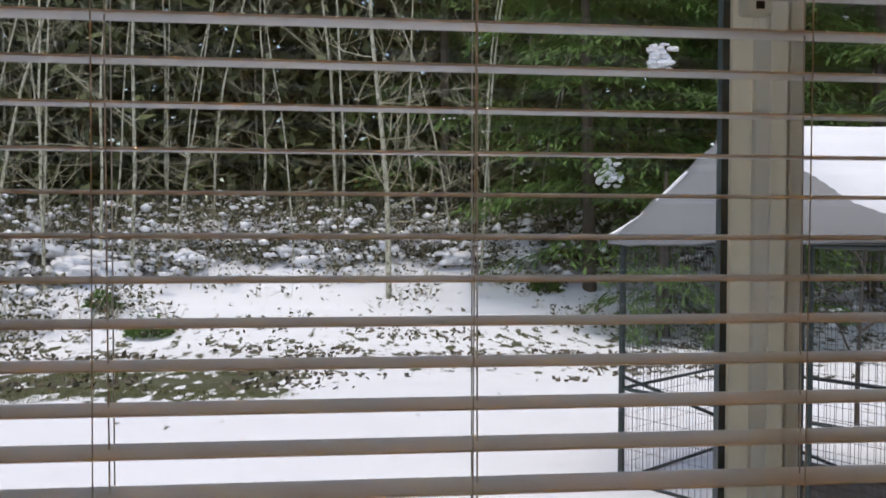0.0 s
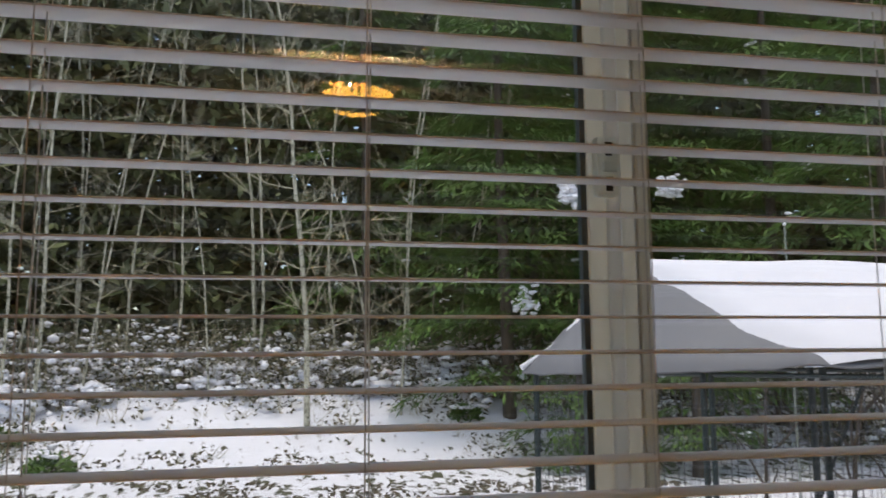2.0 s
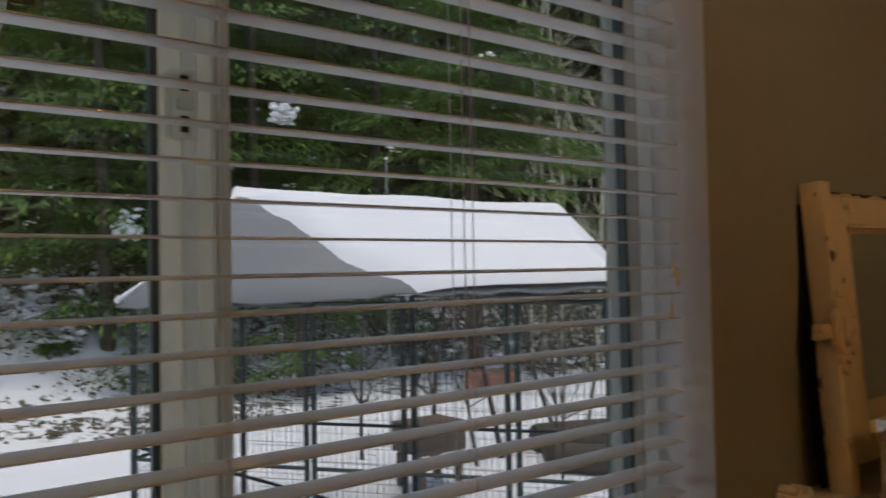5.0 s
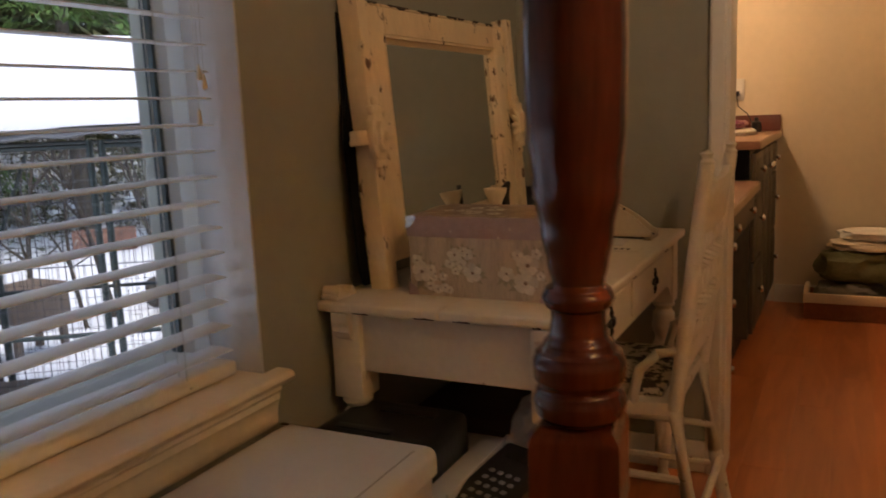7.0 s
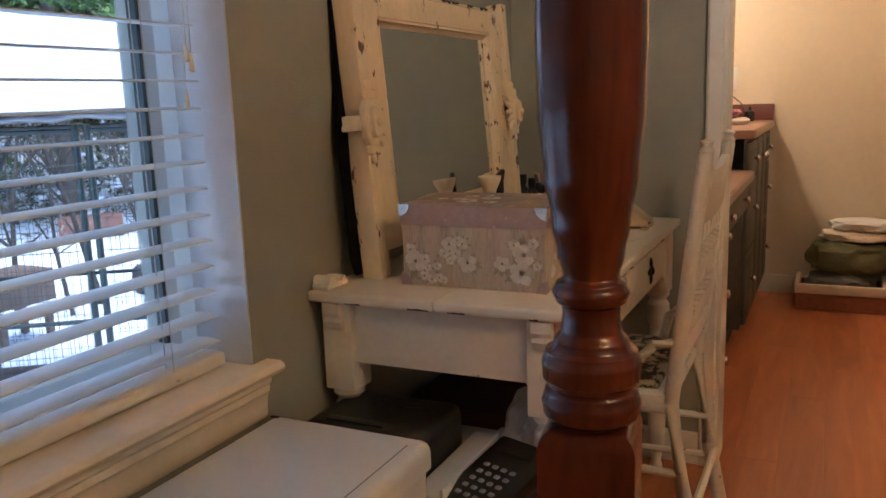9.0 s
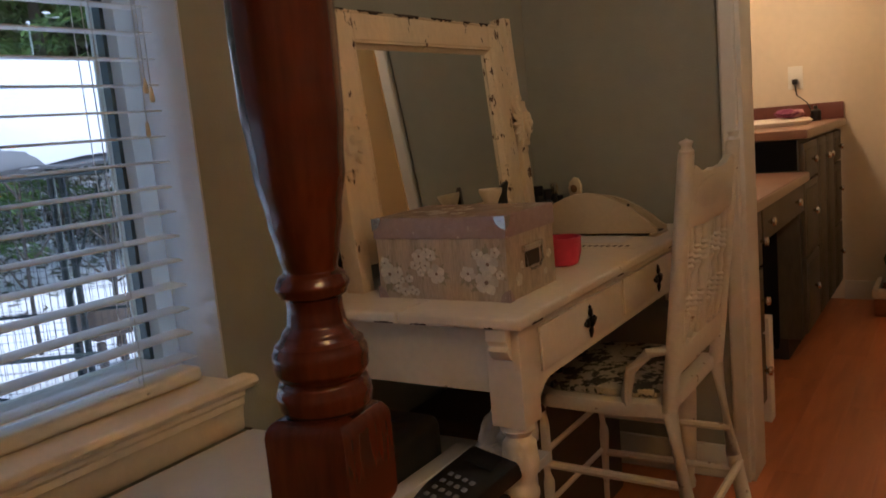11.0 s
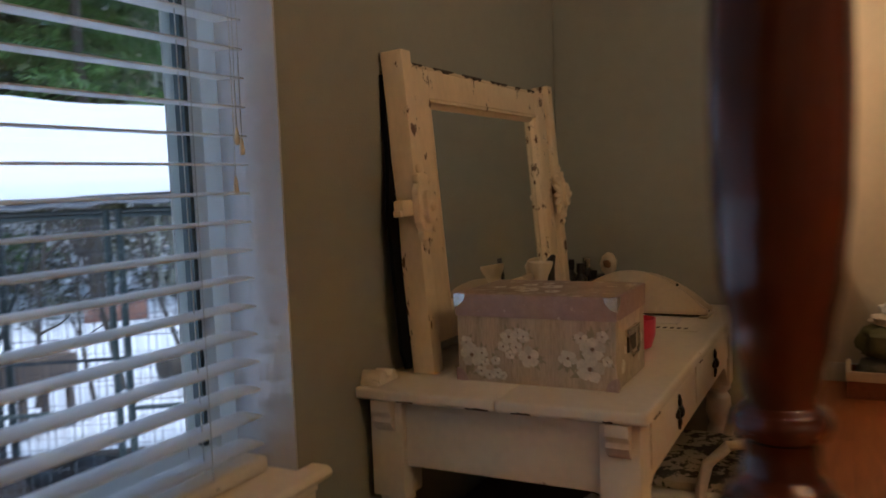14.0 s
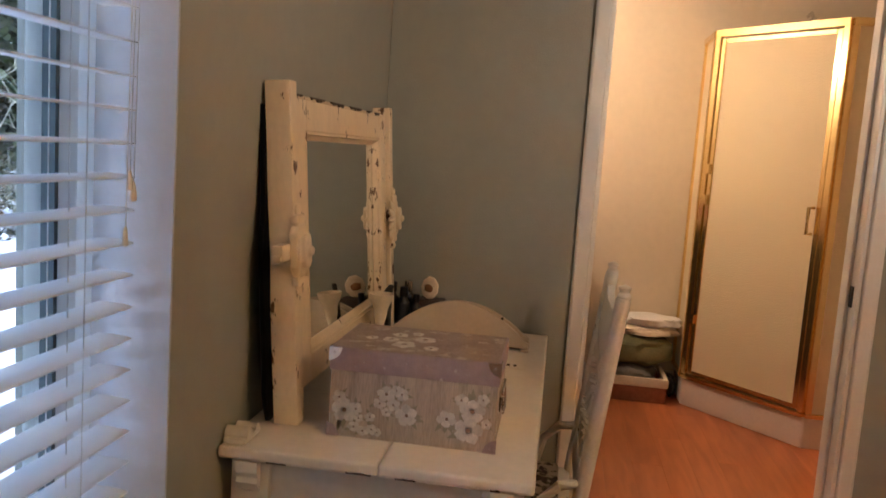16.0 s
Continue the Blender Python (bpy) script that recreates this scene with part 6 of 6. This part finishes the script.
        s3 = Vector((rnd.uniform(0.08, 0.42), rnd.uniform(0.08, 0.26), rnd.uniform(0.04, 0.13)))
        c = Vector((x, y, ground_z(x, y) + 0.3 * s3.z + rnd.uniform(0, 0.12) * (dist - 13)))
        ph_ = rnd.uniform(0, 40)
        q = len(sv)
        for u in uv2:
            k = 1 + 1.1 * noise.noise(u * 1.9 + Vector((ph_, 0, 0))) + 0.6 * noise.noise(u * 4.5 + Vector((0, ph_, 0)))
            sv.append((c.x + u.x * s3.x * k, c.y + u.y * s3.y * k, c.z + u.z * s3.z * k))
        sf.extend([tuple(i + q for i in f) for f in uf2])
    b = tagged(thing("brush", "snow-laden leafless brush along the wood's edge", "brush"), kind="stuff")
    raw("stems", vs, fs, M_TWIG, b)
    raw("leaves", lv, lf, M_BRUSH, b)
    raw("snow_lumps", sv, sf, M_SNOW, b, "lumps of snow caught in the brush", True)


brush()


def lawn_tufts():
    """Grass blades and dead leaves standing out of the thin snow."""
    rnd = random.Random(21)
    gv, gf, dv, df = [], [], [], []
    for _ in range(2600):
        x, y = rnd.uniform(-6.5, -1.6), rnd.uniform(7.4, 9.2)
        if noise.noise((x * 0.9, y * 1.6, 0.5)) < -0.05 + 0.25 * max(0.0, x + 3.0):
            continue
        z = ground_z(x, y)
        for _ in range(4):
            a, h = rnd.uniform(0, 6.28), rnd.uniform(0.02, 0.05)
            b = Vector((x + rnd.gauss(0, 0.03), y + rnd.gauss(0, 0.03), z - 0.005))
            d = Vector((math.cos(a), math.sin(a), 0))
            q = len(gv)
            gv.extend([tuple(b - d * 0.004), tuple(b + d * 0.004), tuple(b + d.orthogonal() * 0.0 + Vector((d.y * h * 0.6, -d.x * h * 0.6, h)))])
            gf.append((q, q + 1, q + 2))
    for _ in range(5200):
        x, y = rnd.uniform(-9, 4.5), rnd.uniform(8.0, 12.2)
        if noise.noise((x * 0.8, y * 1.5, 3.3)) < 0.08:
            continue
        c = Vector((x, y, ground_z(x, y) + rnd.uniform(0.0, 0.02)))
        e = Vector((rnd.uniform(-1, 1), rnd.uniform(-1, 1), rnd.uniform(0, 0.7))).normalized() * rnd.uniform(0.03, 0.08)
        s2 = e.orthogonal().normalized() * rnd.uniform(0.015, 0.04)
        q = len(dv)
        dv.extend([tuple(c - s2), tuple(c + e), tuple(c + s2), tuple(c - e * 0.7)])
        df.append((q, q + 1, q + 2, q + 3))
    t = tagged(thing("lawn_tufts", "olive grass blades and dead leaves poking through snow", "grass"), kind="stuff")
    raw("grass_blades", gv, gf, leaf_mat("lawn_blade", (0.07, 0.08, 0.025), (0.16, 0.17, 0.05)), t)
    raw("dead_leaves", dv, df, leaf_mat("dead_leaf", (0.05, 0.045, 0.03), (0.11, 0.085, 0.05)), t)


lawn_tufts()


def leafy_shrub(x, y, size, seed):
    """A low evergreen shrub: short stems and broad leaves, with snow on top."""
    rnd = random.Random(seed)
    t = thing("evergreen_shrub", "low broad-leaved evergreen shrub carrying snow", "shrub", "evergreen shrubs", (x, y, ground_z(x, y)))
    vs, fs, lv, lf = [], [], [], []
    for _ in range(14):
        limb(vs, fs, Vector((rnd.gauss(0, 0.1), rnd.gauss(0, 0.1), -0.03)), Vector((rnd.uniform(-1, 1), rnd.uniform(-1, 1), 1)), size * rnd.uniform(0.6, 1.2), 0.012, rnd, 0.3, 4, 4)
    for _ in range(420):
        d = Vector((rnd.gauss(0, 1), rnd.gauss(0, 1), abs(rnd.gauss(0, 0.8)))).normalized()
        c = Vector((d.x * size * 0.9, d.y * size * 0.7, d.z * size * 0.8)) * rnd.uniform(0.5, 1.0)
        w = rnd.uniform(0.03, 0.06)
        e = (d + Vector((rnd.uniform(-1, 1), rnd.uniform(-1, 1), rnd.uniform(-0.6, 0.4)))).normalized()
        s2 = e.orthogonal().normalized()
        q = len(lv)
        lv.extend([tuple(c), tuple(c + e * w - s2 * w * 0.5), tuple(c + e * w * 2.1), tuple(c + e * w + s2 * w * 0.5)])
        lf.append((q, q + 1, q + 2, q + 3))
    raw("stems", vs, fs, M_DARKBARK, t)
    raw("leaves", lv, lf, M_NEEDLE, t)
    part("snow_clumps", join(*[blob((rnd.gauss(0, 0.4) * size, rnd.gauss(0, 0.3) * size, size * rnd.uniform(0.5, 0.85)), (rnd.uniform(0.04, 0.1), 0.06, 0.03), i, 2, 0.8) for i in range(9)]), M_SNOW, t)


for i, (sx_, sy_, sz_) in enumerate(((-4.45, 11.6, 0.38), (-5.4, 12.6, 0.3), (-7.2, 12.2, 0.4), (1.9, 13.2, 0.3))):
    leafy_shrub(sx_, sy_, sz_, 300 + i)

# ---- floor planks ----
def planks():
    parent = bpy.data.objects["floor"]
    w, L = 0.127, 1.22
    bm = box((0, 0, -0.012), (L - 0.0003, w - 0.0003, 0.0), 0.0003, 1)
    first = part("plank", bm, plank_mat(), parent, smooth=False)
    me = first.data
    rnd = random.Random(3)
    row, used = 0, False
    y = -4.10
    while y < 0.0:
        off = (row * 0.43 + rnd.uniform(0, 0.2)) % L
        x = -3.10 - off
        end = FARX if y > -2.50 else EX
        while x < end:
            x0, x1 = max(x, -3.10), min(x + L, end)
            if x1 - x0 > 0.02:
                ob = first if not used else new("plank", me)
                used = True
                ob.parent = parent
                ob.location = (x0, y, 0)
                ob.scale = ((x1 - x0) / L, 1, 1)
            x += L
        y += w
        row += 1


def plank_mat():
    m = bpy.data.materials.new("laminate_plank")
    m.use_nodes = True
    t = m.node_tree
    p = t.nodes["Principled BSDF"]
    n, link = t.nodes.new, t.links.new
    info, geo, mp, a, mixc, mult, rng = (n("ShaderNode" + k) for k in ("ObjectInfo", "NewGeometry", "Mapping", "TexNoise", "Mix", "Mix", "MapRange"))
    off = n("ShaderNodeVectorMath")
    off.operation = "ADD"
    link(geo.outputs["Position"], off.inputs[0])
    comb = n("ShaderNodeCombineXYZ")
    scl = n("ShaderNodeMath")
    scl.operation = "MULTIPLY"
    scl.inputs[1].default_value = 40
    link(info.outputs["Random"], scl.inputs[0]), link(scl.outputs[0], comb.inputs["Z"]), link(comb.outputs[0], off.inputs[1])
    mp.inputs["Scale"].default_value = (1.0, 8, 1)
    link(off.outputs[0], mp.inputs["Vector"]), link(mp.outputs[0], a.inputs["Vector"])
    a.inputs["Scale"].default_value, a.inputs["Detail"].default_value, a.inputs["Distortion"].default_value = 2.2, 7, 0.8
    mixc.data_type = mult.data_type = "RGBA"
    mixc.inputs[6].default_value, mixc.inputs[7].default_value = (0.30, 0.082, 0.026, 1), (0.70, 0.250, 0.082, 1)
    link(a.outputs["Fac"], mixc.inputs["Factor"])
    mult.blend_type = "MULTIPLY"
    mult.inputs["Factor"].default_value = 1
    rng.inputs["To Min"].default_value, rng.inputs["To Max"].default_value = 0.95, 1.06
    link(info.outputs["Random"], rng.inputs["Value"]), link(mixc.outputs[2], mult.inputs[6]), link(rng.outputs[0], mult.inputs[7])
    link(mult.outputs[2], p.inputs["Base Color"])
    p.inputs["Roughness"].default_value = 0.32
    return m


planks()
